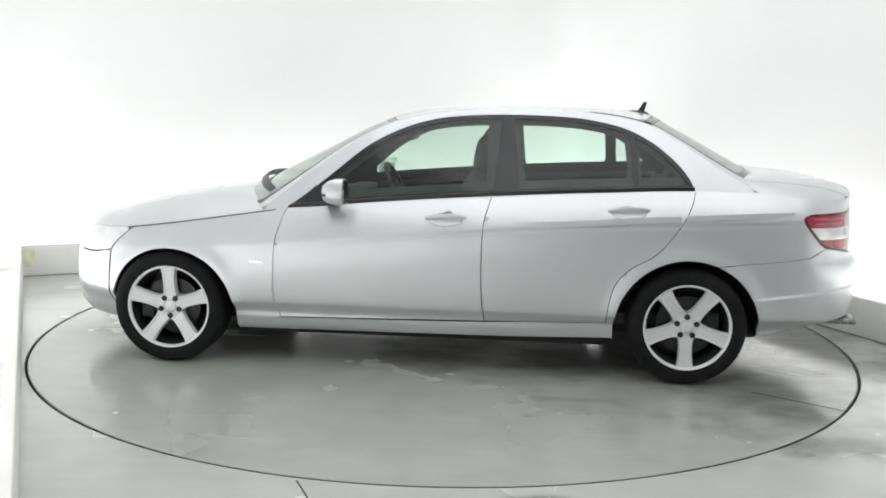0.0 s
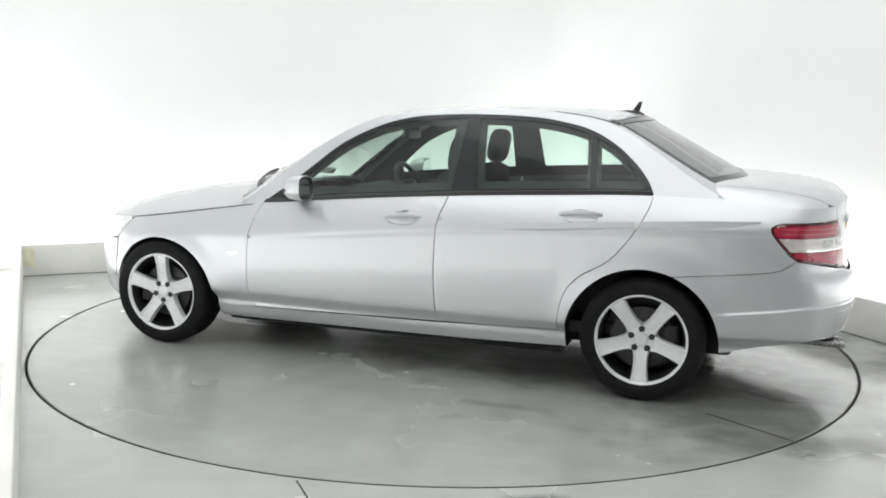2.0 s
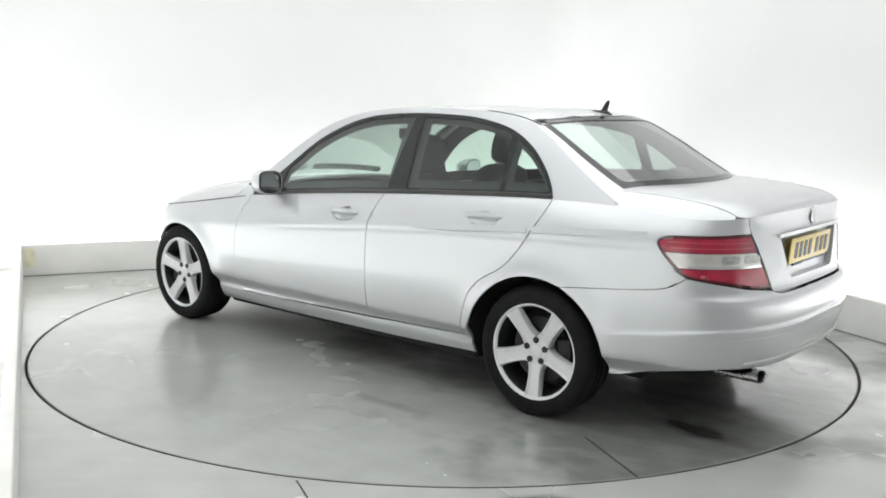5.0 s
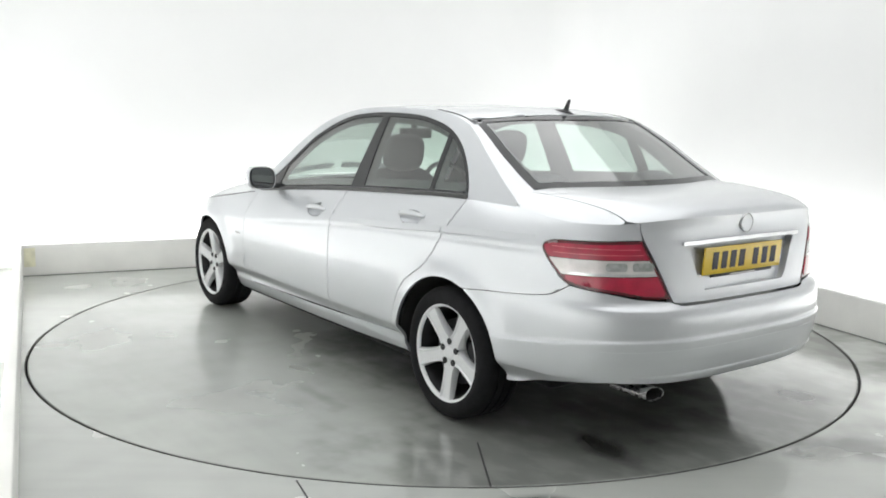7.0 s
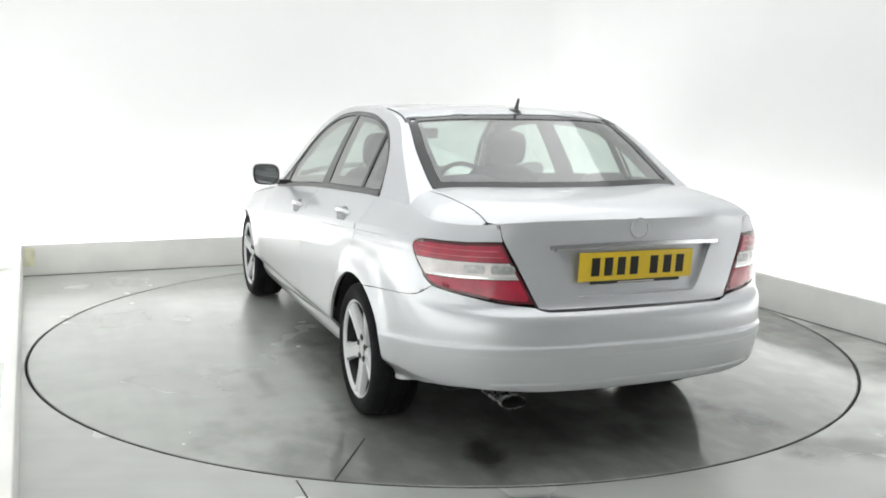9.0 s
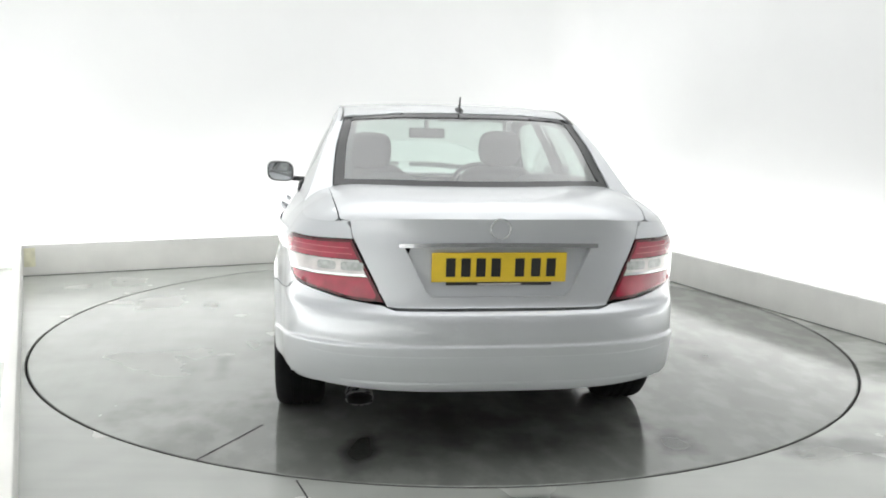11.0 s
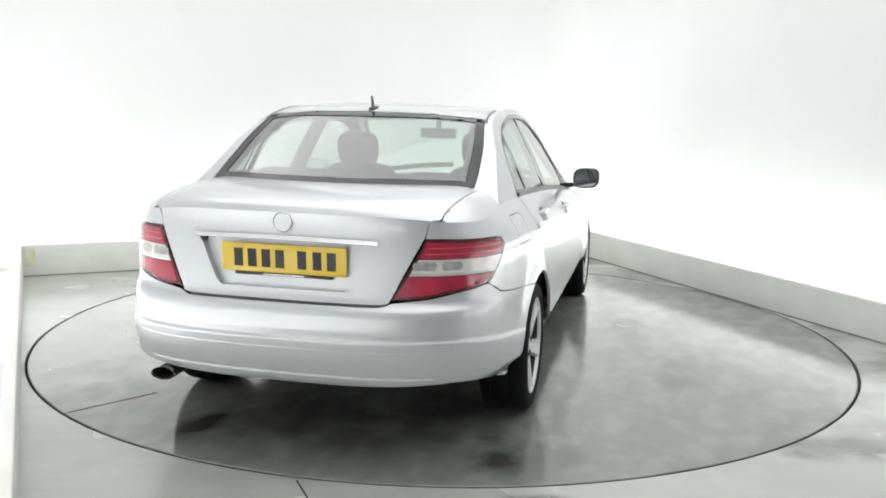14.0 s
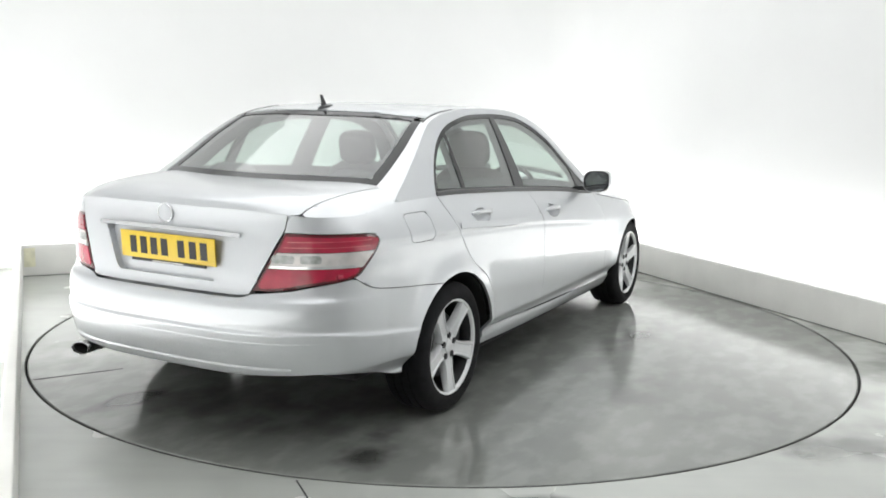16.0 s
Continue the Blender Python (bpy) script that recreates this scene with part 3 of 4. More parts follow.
# shut lines of the side, in x and z
LINE_F = curve([(.77, .272), (.797, .40), (.80, .50), (.79, .68), (.765, .79), (.74, float(TOP_Z(.74)))])
LINE_B = curve([(-.33, .292), (-.312, .45), (-.307, .594), (-.312, .80), (-.335, .90), (-.35, float(TOP_Z(-.35)))])
LINE_R = curve([(-.962, .312), (-.968, .40), (-1.0, .52), (-1.07, .603), (-1.2, .683), (-1.30, .80), (-1.37, .923), (-1.395, float(TOP_Z(-1.395)))])
BUMPER_LINE = curve([(-1.44, .625), (-1.60, .640), (-1.80, .658), (-1.95, .675), (-2.02, .692), (-2.09, .730)])
DLO = curve([(.735, .866), (.63, .945), (.52, 1.036), (.36, 1.171), (.24, 1.245), (.12, 1.299), (0, 1.335), (-.13, 1.357), (-.38, 1.372), (-.68, 1.369), (-.86, 1.353), (-1.04, 1.312), (-1.18, 1.243), (-1.29, 1.155), (-1.36, 1.075), (-1.393, 1.012)]) + [(float(x), float(TOP_Z(x)) + .004) for x in np.linspace(-1.38, .70, 26)]


def inset(poly, d):
    """An outline drawn in by d."""
    P = np.array(poly)
    area = np.sum(P[:, 0] * np.roll(P[:, 1], -1) - np.roll(P[:, 0], -1) * P[:, 1])
    e = np.roll(P, -1, 0) - np.roll(P, 1, 0)
    n = np.stack([-e[:, 1], e[:, 0]], 1) / np.maximum(np.hypot(*e.T), 1e-9)[:, None]
    return [tuple(q) for q in P + n * d * (1 if area > 0 else -1)]


def clip(poly, x0=None, x1=None, slope=0.0, z0=1.1):
    """Cuts an outline to x0 < x < x1, where the cuts lean by slope."""
    def half(pts, keep, level):
        out = []
        for i in range(len(pts)):
            a, b = pts[i - 1], pts[i]
            fa, fb = keep * (a[0] - slope * (a[1] - z0) - level), keep * (b[0] - slope * (b[1] - z0) - level)
            if fa * fb < 0:
                t = fa / (fa - fb)
                out.append((a[0] + (b[0] - a[0]) * t, a[1] + (b[1] - a[1]) * t))
            if fb >= 0:
                out.append(b)
        return out
    if x0 is not None:
        poly = half(poly, 1, x0)
    if x1 is not None:
        poly = half(poly, -1, x1)
    return poly


def ellipse(cx, cz, rx, rz, n=28):
    return [(cx + rx * math.cos(2 * math.pi * i / n), cz + rz * math.sin(2 * math.pi * i / n)) for i in range(n)]


def rounded(x0, x1, z0, z1, r, n=5):
    out = []
    for cx, cz, a0 in ((x1 - r, z1 - r, 0), (x0 + r, z1 - r, 90), (x0 + r, z0 + r, 180), (x1 - r, z0 + r, 270)):
        out += [(cx + r * math.cos(radians(a0 + 90 * k / n)), cz + r * math.sin(radians(a0 + 90 * k / n))) for k in range(n + 1)]
    return out


# tail lamp and boot lid outlines on the tail, along the plan line
LAMP = curve([(ay(.452), .678), (ay(.50), .762), (ay(.55), .845), (ay(.588), .912)], 5)[:-1] + curve([(ay(.590), .914), (ay(.66), .913), (ay(.73), .910), (ax(-2.02), .905), (ax(-1.965), .893), (ax(-1.950), .880), (ax(-1.965), .845), (ax(-2.03), .778), (ax(-2.10), .730), (ay(.69), .705), (ay(.60), .688), (ay(.52), .681)], 5)
LID_SIDE = [(ay(.440), .665), (ay(.455), .690), (ay(.50), .772), (ay(.55), .858), (ay(.592), .93), (ay(.600), .97)]
A_LID = float(ay(.603))
RECESS = [(-.375, .893), (.375, .893), (.352, .86), (.283, .725), (.262, .706), (-.262, .706), (-.283, .725), (-.352, .86)]


def build_wheel():
    w = tagged(new("wheel"))
    K = 0.962
    bm = bmesh.new()
    prof = [(.214, -.095), (.225, -.105), (.262, -.113), (.288, -.108), (.306, -.095), (.313, -.078), (.3150, -.062), (.3150, -.052), (.308, -.051), (.308, -.043), (.3152, -.042), (.3155, -.012), (.308, -.011), (.308, -.002), (.3155, -.001), (.3155, .030), (.308, .031), (.308, .040), (.3152, .041), (.3150, .062), (.313, .078), (.306, .095), (.290, .107), (.262, .1125), (.238, .107), (.226, .100), (.220, .092)]
    lathe(bm, [(r * .972, y) for r, y in prof], 72)
    bmesh.ops.recalc_face_normals(bm, faces=bm.faces)
    part("tyre", bm, M_RUBBER, w, "black low-profile tyre")
    bm = bmesh.new()
    lathe(bm, [(.2195, .088), (.2215, .096), (.2270, .1020), (.2330, .1040), (.2385, .1030), (.2410, .0985), (.2415, .093)], 72)
    bmesh.ops.recalc_face_normals(bm, faces=bm.faces)
    for f in bm.faces:
        f.normal_flip() if f.normal.dot(Vector((f.calc_center_median().x, 0, f.calc_center_median().z))) > 0 and abs(f.normal.y) < .3 else None
    bmesh.ops.scale(bm, vec=(K, 1, K), verts=bm.verts)
    part("rim", bm, M_ALLOY, w, "bright silver alloy rim")
    bm = bmesh.new()
    lathe(bm, [(.2197, .0885), (.2125, .070), (.2055, .03), (.2045, .005), (.2045, -.08), (.06, -.085)], 48)
    bmesh.ops.scale(bm, vec=(K, 1, K), verts=bm.verts)
    part("barrel", bm, M_ALLOYDARK, w, "dark inside of the rim")
    for k in range(5):
        bm = bmesh.new()
        rows = []
        for r, hw, yo, th in ((.040, .030, .078, .05), (.066, .0465, .080, .045), (.076, .0420, .082, .042), (.090, .0385, .084, .038), (.12, .0370, .088, .034), (.16, .0390, .093, .030), (.195, .0430, .098, .026), (.218, .0480, .1005, .02), (.234, .0540, .1015, .012)):
            sec = [(-hw, yo - th), (-hw * .97, yo - .012), (-hw * .84, yo), (-hw * .68, yo + .0005), (-hw * .58, yo - .005), (hw * .58, yo - .005), (hw * .68, yo + .0005), (hw * .84, yo), (hw * .97, yo - .012), (hw, yo - th)]
            rows.append([bm.verts.new((c, y, r)) for c, y in sec])
        for a, b in zip(rows, rows[1:]):
            for i in range(len(a)):
                j = (i + 1) % len(a)
                bm.faces.new((a[i], b[i], b[j], a[j]))
        bm.faces.new(rows[0])
        bm.faces.new(rows[-1])
        bmesh.ops.recalc_face_normals(bm, faces=bm.faces)
        bmesh.ops.scale(bm, vec=(K, 1, K), verts=bm.verts)
        bmesh.ops.transform(bm, matrix=Matrix.Rotation(2 * math.pi * k / 5, 4, "Y"), verts=bm.verts)
        part("spoke", bm, M_ALLOY, w, smooth=35)
    bm = bmesh.new()
    lathe(bm, [(.0685, .045), (.0685, .068), (.064, .0755), (.050, .0775), (.036, .078), (.0345, .0745), (.033, .0745), (.031, .081), (.022, .0835), (.001, .0845)], 40)
    bmesh.ops.recalc_face_normals(bm, faces=bm.faces)
    part("hub_cap", bm, M_ALLOY, w, "round silver hub cap")
    for k in range(5):
        bm = bmesh.new()
        lathe(bm, [(.0150, .070), (.0150, .0822), (.0135, .0830), (.0085, .0830), (.0080, .0810), (.001, .0810)], 14)
        bmesh.ops.recalc_face_normals(bm, faces=bm.faces)
        a = 2 * math.pi * (k + .5) / 5
        bmesh.ops.translate(bm, vec=(.052 * math.sin(a), 0, .052 * math.cos(a)), verts=bm.verts)
        part("wheel_bolt", bm, M_BLACK, w, "dark recessed wheel bolt")
    bm = bmesh.new()
    lathe(bm, [(.07, .03), (.152, .03), (.152, .008), (.07, .008)], 48)
    bmesh.ops.recalc_face_normals(bm, faces=bm.faces)
    part("brake_disc", bm, M_DISC, w, "grey steel brake disc")
    bm = bmesh.new()
    box(bm, .095, .172, -.005, .05, -.075, .075, .015)
    part("brake_caliper", bm, M_ALLOYDARK, w, "dark brake caliper")
    return w


def cushion_shape(bm, m, dx, dy, dz, e=.45):
    """A padded block: half sizes and roundness."""
    rows = []
    p = lambda v, k: math.copysign(abs(v) ** k, v)
    for i in range(17):
        a = math.pi * (i / 16 - .5)
        rows.append([bm.verts.new(m @ Vector((dx * p(math.cos(a), e) * p(math.cos(2 * math.pi * j / 28), e), dy * p(math.cos(a), e) * p(math.sin(2 * math.pi * j / 28), e), dz * p(math.sin(a), e)))) for j in range(28)])
    for a, b in zip(rows, rows[1:]):
        for j in range(28):
            bm.faces.new((a[j], a[(j + 1) % 28], b[(j + 1) % 28], b[j]))
    bmesh.ops.remove_doubles(bm, verts=bm.verts, dist=.0005)
    bmesh.ops.recalc_face_normals(bm, faces=bm.faces)


def headrest_shape(bm, x, y, z, w=.27, h=.20, d=.10, lean=0.0):
    cushion_shape(bm, Matrix.Translation((x, y, z)) @ Matrix.Rotation(lean, 4, "Y"), d / 2, w / 2, h / 2, .62)


def build_seat(car, y):
    seat = new("front_seat")
    seat.parent = car
    bm = bmesh.new()
    cushion_shape(bm, Matrix.Translation((.15, y, .45)), .29, .26, .10, .4)
    part("cushion", bm, M_SEAT, seat)
    bm = bmesh.new()
    m = Matrix.Translation((-.10, y, .47)) @ Matrix.Rotation(radians(-17), 4, "Y")
    cushion_shape(bm, m @ Matrix.Translation((0, 0, .30)), .085, .25, .31, .5)
    part("backrest", bm, M_SEAT, seat)
    bm = bmesh.new()
    headrest_shape(bm, -.29, y, 1.146 if y > 0 else 1.166, .25, .21, .11, radians(-10))
    part("headrest", bm, M_SEAT, seat)
    for s in (-.06, .06):
        bm = bmesh.new()
        sweep(bm, [(-.265, y + s, .96), (-.275, y + s, 1.04), (-.285, y + s, 1.10)], round_section(.007, 8), up=Vector((0, 1, 0)))
        part("headrest_post", bm, M_CHROME, seat)
    return seat


def build_cabin(car):
    for y in (.385, -.385):
        build_seat(car, y)
    bench = new("rear_bench")
    bench.parent = car
    bm = bmesh.new()
    box(bm, -1.25, -.72, -.64, .64, .36, .55, .06)
    part("cushion", bm, M_SEAT, bench)
    bm = bmesh.new()
    box(bm, -.08, .08, -.64, .64, 0, .54, .05, Matrix.Translation((-1.23, 0, .48)) @ Matrix.Rotation(radians(-22), 4, "Y"))
    part("backrest", bm, M_SEAT, bench)
    for y in (.37, -.37):
        bm = bmesh.new()
        headrest_shape(bm, -1.46, y, 1.04, .28, .13, .11, radians(-18))
        part("headrest", bm, M_SEAT, bench, "low dark rear headrest")
    bm = bmesh.new()
    box(bm, -1.80, -1.42, -.60, .60, .985, 1.005, .005)
    part("parcel_shelf", bm, M_TRIM, car, "dark parcel shelf under the rear window")
    bm = bmesh.new()
    box(bm, -1.30, .95, -.72, .72, .28, .34)
    part("cabin_floor", bm, M_TRIM, car, "dark cabin floor")
    # dashboard with a rounded brow
    bm = bmesh.new()
    box(bm, .50, .92, -.70, .70, .55, .835, .06)
    box(bm, .46, .62, -.58, -.16, .70, .895, .05)
    part("dashboard", bm, M_TRIM, car, "dark grey dashboard")
    bm = bmesh.new()
    box(bm, -.42, .50, -.11, .11, .34, .60, .04)
    part("centre_console", bm, M_TRIM, car, "dark centre console")
    wheel = new("steering_wheel")
    wheel.parent = car
    m = Matrix.Translation((.30, -.37, .86)) @ Matrix.Rotation(radians(-64), 4, "Y")
    bm = bmesh.new()
    ring = [(.185 * math.cos(2 * math.pi * i / 40), .185 * math.sin(2 * math.pi * i / 40), 0) for i in range(40)]
    sweep(bm, ring, round_section(.016, 10), True)
    bmesh.ops.transform(bm, matrix=m, verts=bm.verts)
    part("wheel_ring", bm, M_BLACK, wheel)
    bm = bmesh.new()
    box(bm, -.07, .07, -.08, .08, -.03, .015, .02, m)
    box(bm, -.02, .02, -.175, .175, -.012, .008, .004, m)
    box(bm, -.175, -.03, -.02, .02, -.012, .008, .004, m)
    part("wheel_hub", bm, M_TRIM, wheel)
    bm = bmesh.new()
    box(bm, -.02, .015, -.115, .115, -.032, .032, .015, Matrix.Translation((.16, 0, 1.236)))
    box(bm, .0, .03, -.015, .015, .02, .09, .006, Matrix.Translation((.16, 0, 1.236)))
    part("rear_view_mirror", bm, M_BLACK, car, "black inside mirror under the windscreen's top edge")
    # door cards below the windows and pillar trims
    bm = panel(shell, on_side(LINE_F[4:] + [(x, float(TOP_Z(x))) for x in np.linspace(.70, -1.36, 20)] + LINE_R[::-1][:-4] + [(-.9, .40), (.7, .40)]), step=.05, gap=0, flange=0, depth=.055)
    both("door_card", bm, M_TRIM, car, "dark inner door trim")


def build_glasshouse(car, doors):
    """Cabin sides with the window openings, panes, roof, windscreen and rear window."""
    front = [(float(x), float(TOP_Z(x))) for x in np.linspace(-1.72, .88, 60)]
    rail = [(float(x), float(RAIL_Z(x))) for x in np.linspace(.88, -1.72, 80)]
    keep = lambda u, v: abs(v - RAIL_Z(u)) < .004 or abs(v - TOP_Z(u)) < .003
    bm = panel(cabin_side, front + rail[1:-1], [DLO], .012, gap=.0, flange=.0045, seam=keep)
    both("side_frame", bm, M_PAINT, car, "silver roof rail and rear pillar")
    sight = [(x, max(z, float(TOP_Z(x)) + .080)) for x, z in inset(DLO, .040)]
    lights = [clip(sight, -.315, .50), clip(sight, -1.055, -.515, .10), clip(sight, None, -1.125, .10)]
    bm = panel(cabin_side, inset(front + rail[1:-1], .012), lights, .016, gap=0, flange=0, depth=.035)
    for b2 in islands(bm):
        both("pillar_trim", b2, M_TRIM, car, "dark inner pillar trim")
    glass = inset(DLO, .020)
    lower = [(x, z + (.006 if z < TOP_Z(x) + .04 else 0)) for x, z in glass]
    panes = [clip(lower, -.352, .505, -.10, .95), clip(lower, -1.075, -.478, .10), clip(lower, None, -1.105, .10)]
    bm = panel(cabin_side, inset(DLO, -.005), panes, .012, gap=0, flange=0, depth=.004)
    both("window_band", bm, M_GLOSSBLACK, car, "black window surround and pillar cover", 30)
    for pane, name, who in zip(panes, ("front_window", "rear_window", "quarter_window"), (0, 1, 1)):
        bm = panel(cabin_side, pane, step=.03, gap=0, flange=0, depth=.008)
        for o in both(name, bm, M_GLASS, (doors[who][0], doors[who][1]), "clear green-tinted side window"):
            o.visible_shadow = False
    # black weatherstrip along the belt
    bm = bmesh.new()
    xs = np.linspace(.72, -1.39, 40)
    pts = surface(cabin_side, xs, TOP_Z(xs) + .010, -.003)
    sweep(bm, [Vector(q) for q in pts], [(-.004, -.011), (.004, -.011), (.005, .008), (-.003, .011)])
    both("weatherstrip", bm, M_BLACK, car, "black rubber strip along the window sills")
    # top
    S_W, S_R = .165, -1.185
    edge = lambda u, v: abs(abs(v) - .6) < .004
    arc = [(S_R + .065 * (v / .6) ** 2, v) for v in np.linspace(-.6, .6, 25)]
    bm = panel(cabin_top, [(S_W, .6), (S_W, -.6)][::-1] + arc[::-1], step=.03, vstep=.03, gap=.0016, flange=.012, seam=edge)
    part("roof", bm, M_PAINT, car, "silver painted roof")
    bm = panel(cabin_top, [(-1.15, -.57), (.1, -.57), (.1, .57), (-1.15, .57)], step=.05, gap=0, flange=0, depth=.03)
    part("headliner", bm, M_LINER, car, "grey cloth headliner")
    # windscreen with its pillars
    s0, s1, rim = S_W, .875, .555
    for s in (1, -1):
        q = [(s0, s * .6), (s1, s * .6), (s1, s * rim), (s0, s * rim)]
        part("pillar", panel(cabin_top, q, step=.03, gap=.0, flange=.012, seam=edge), M_PAINT, car, "silver windscreen pillar")
    ins = rounded(s0 + .035, s1 - .012, -.525, .525, .03)
    mid = [(s0, .002 - rim), (s1, .002 - rim), (s1, rim - .002), (s0, rim - .002)]
    holder = part("windscreen", panel(cabin_top, ins, step=.03, gap=0, flange=0, depth=.006), M_GLASS, car, "clear laminated windscreen")
    holder.visible_shadow = False
    part("glass_border", panel(cabin_top, mid, [ins], .02, gap=.0012, flange=.012, depth=.003), M_GLOSSBLACK, holder, "black printed border of the glass")
    # rear window: narrower towards the boot, between broad silver pillars
    side = [(-1.128, .566), (-1.25, .558), (-1.40, .545), (-1.54, .530), (-1.632, .518)]
    base = [(-1.632 - .062 * (1 - (v / .518) ** 2), v) for v in np.linspace(.50, -.50, 21)]
    crown = [(S_R + .003 + .065 * (v / .6) ** 2 - .004, v) for v in np.linspace(-.55, .55, 21)]
    outer = side + base + [(u, -v) for u, v in side[::-1]] + crown
    shoulder = [(S_R + .065, .6), (-1.125, .568)] + [(u, v + .0025) for u, v in side[1:]] + [(-1.72, .500), (-1.72, .6)]
    for s in (1, -1):
        q = [(u, s * v) for u, v in shoulder]
        part("pillar", panel(cabin_top, q, step=.015, gap=.0, flange=.012, seam=lambda u, v: abs(abs(v) - .6) < .004 or u < -1.70), M_PAINT, car, "broad silver rear pillar")
    lining = [(u, v - .062) for u, v in side] + [(-1.66, .60), (-1.12, .60)]
    both("rear_pillar_trim", panel(cabin_top, lining, step=.03, gap=0, flange=0, depth=.022), M_TRIM, car, "dark inner trim of the rear pillar")
    ins = inset(outer, .040)
    holder = part("rear_windscreen", panel(cabin_top, ins, step=.025, gap=0, flange=0, depth=.006), M_REARGLASS, car, "tinted rear window with dark border")
    holder.visible_shadow = False
    part("glass_border", panel(cabin_top, outer, [ins], .014, gap=.0012, flange=.012, depth=.003), M_GLOSSBLACK, holder, "black printed border of the glass")
    ss = np.linspace(-.85, -1.178, 12)
    bm = bmesh.new()
    sweep(bm, [Vector(q) for q in surface(cabin_top, ss, 0 * ss + .572, -.0008)], [(-.005, -.003), (.005, -.003), (.005, .0015), (-.005, .0015)])
    both("roof_strip", bm, M_BLACK, car, "thin black strip along the roof's edge")
    bm = bmesh.new()
    box(bm, -.015, .015, -.11, .11, -.012, .012, .006, Matrix.Translation((-1.245, 0, 1.352)))
    part("high_brake_lamp", bm, M_BLACK, car, "small dark brake lamp inside the rear window")
    # aerial: low base and a thin raked blade
    aer = new("aerial")
    aer.parent = car
    bm = bmesh.new()
    rows = []
    for x, hw, h in ((-1.105, .002, .001), (-1.13, .012, .008), (-1.17, .019, .014), (-1.21, .018, .016), (-1.235, .008, .008)):
        z = float(cabin_top(np.array(x - BOW(x)), np.array(0.0))[2]) - .002
        rows.append([bm.verts.new((x, hw * math.cos(k * math.pi / 6), z + h * math.sin(k * math.pi / 6))) for k in range(7)])
    for a, b in zip(rows, rows[1:]):
        for i in range(6):
            bm.faces.new((a[i], a[i + 1], b[i + 1], b[i]))
    bmesh.ops.recalc_face_normals(bm, faces=bm.faces)
    part("aerial_base", bm, M_BLACK, aer)
    bm = bmesh.new()
    lo, hi = [(-1.160, .003), (-1.205, .003)], [(-1.203, .0022), (-1.222, .0022)]
    z0, z1 = 1.392, 1.457
    vs = [bm.verts.new((x, s * w, z)) for z, line in ((z0, lo), (z1, hi)) for x, w in line for s in (1, -1)]
    for f in ((0, 1, 3, 2), (4, 6, 7, 5), (0, 4, 5, 1), (2, 3, 7, 6), (0, 2, 6, 4), (1, 5, 7, 3)):
        bm.faces.new([vs[i] for i in f])
    bmesh.ops.recalc_face_normals(bm, faces=bm.faces)
    bmesh.ops.bevel(bm, geom=list(bm.edges), offset=.0015, segments=2, affect="EDGES")
    part("aerial_blade", bm, M_BLACK, aer)


def door_handle(x, z, doors):
    a0 = float(ax(x))
    cup = ellipse(a0, z - .006, .088, .032)

    def bowl(u, v):
        r2 = ((u - a0) / .088) ** 2 + ((v - z + .006) / .032) ** 2
        return surface(shell, u, v, .025 * np.sqrt(np.maximum(0, 1 - r2)))
    both("handle_recess", panel(bowl, cup, step=.011, gap=0, flange=0), M_PAINT, doors, "hollow behind the handle", 60)
    bm = bmesh.new()
    rows = []
    for k in range(13):
        t = k / 12 * 2 - 1
        u = a0 + t * .108
        p = surface(shell, np.array(u), np.array(z + .004 - .004 * t), -(.026 * (1 - abs(t) ** 3.5)) + .002)
        h = .0145 * (1 - .35 * t * t)
        rows.append([bm.verts.new((p[0], p[1] + .006 * math.cos(2 * math.pi * j / 10), p[2] + h * math.sin(2 * math.pi * j / 10))) for j in range(10)])
    for a, b in zip(rows, rows[1:]):
        for i in range(10):
            bm.faces.new((a[i], a[(i + 1) % 10], b[(i + 1) % 10], b[i]))
    bm.faces.new(rows[0])
    bm.faces.new(rows[-1])
    bmesh.ops.recalc_face_normals(bm, faces=bm.faces)
    both("door_handle", bm, M_PAINT, doors, "silver pull handle", 50)
    return cup


def build_doors(car):
    hf, hr = (-.115, .832), (-1.055, .897)
    cups = [ellipse(float(ax(x)), z - .006, .088, .032) for x, z in (hf, hr)]
    seam = lambda u, v: abs(v - top_of(u)) < .002
    fr = on_side(LINE_B) + top_line(-.34, .73, 24)[1:-1] + on_side(LINE_F[::-1]) + on_side([(x, .272 + (.77 - x) / 1.1 * .02) for x in np.linspace(.7, -.25, 12)])
    re_ = on_side(LINE_R) + top_line(-1.385, -.36, 20) + on_side(LINE_B[::-1]) + on_side([(x, .292 + (-.33 - x) / .63 * .02) for x in np.linspace(-.4, -.9, 6)])
    doors = []
    for name, poly, cup, h in (("front_door", fr, cups[0], hf), ("rear_door", re_, cups[1], hr)):
        pair = both(name, panel(shell, poly, [cup], .018, gap=.0022, seam=seam, vstep=.009), M_PAINT, car, "silver painted door panel")
        doors.append(pair)
        door_handle(*h, pair)
    return doors


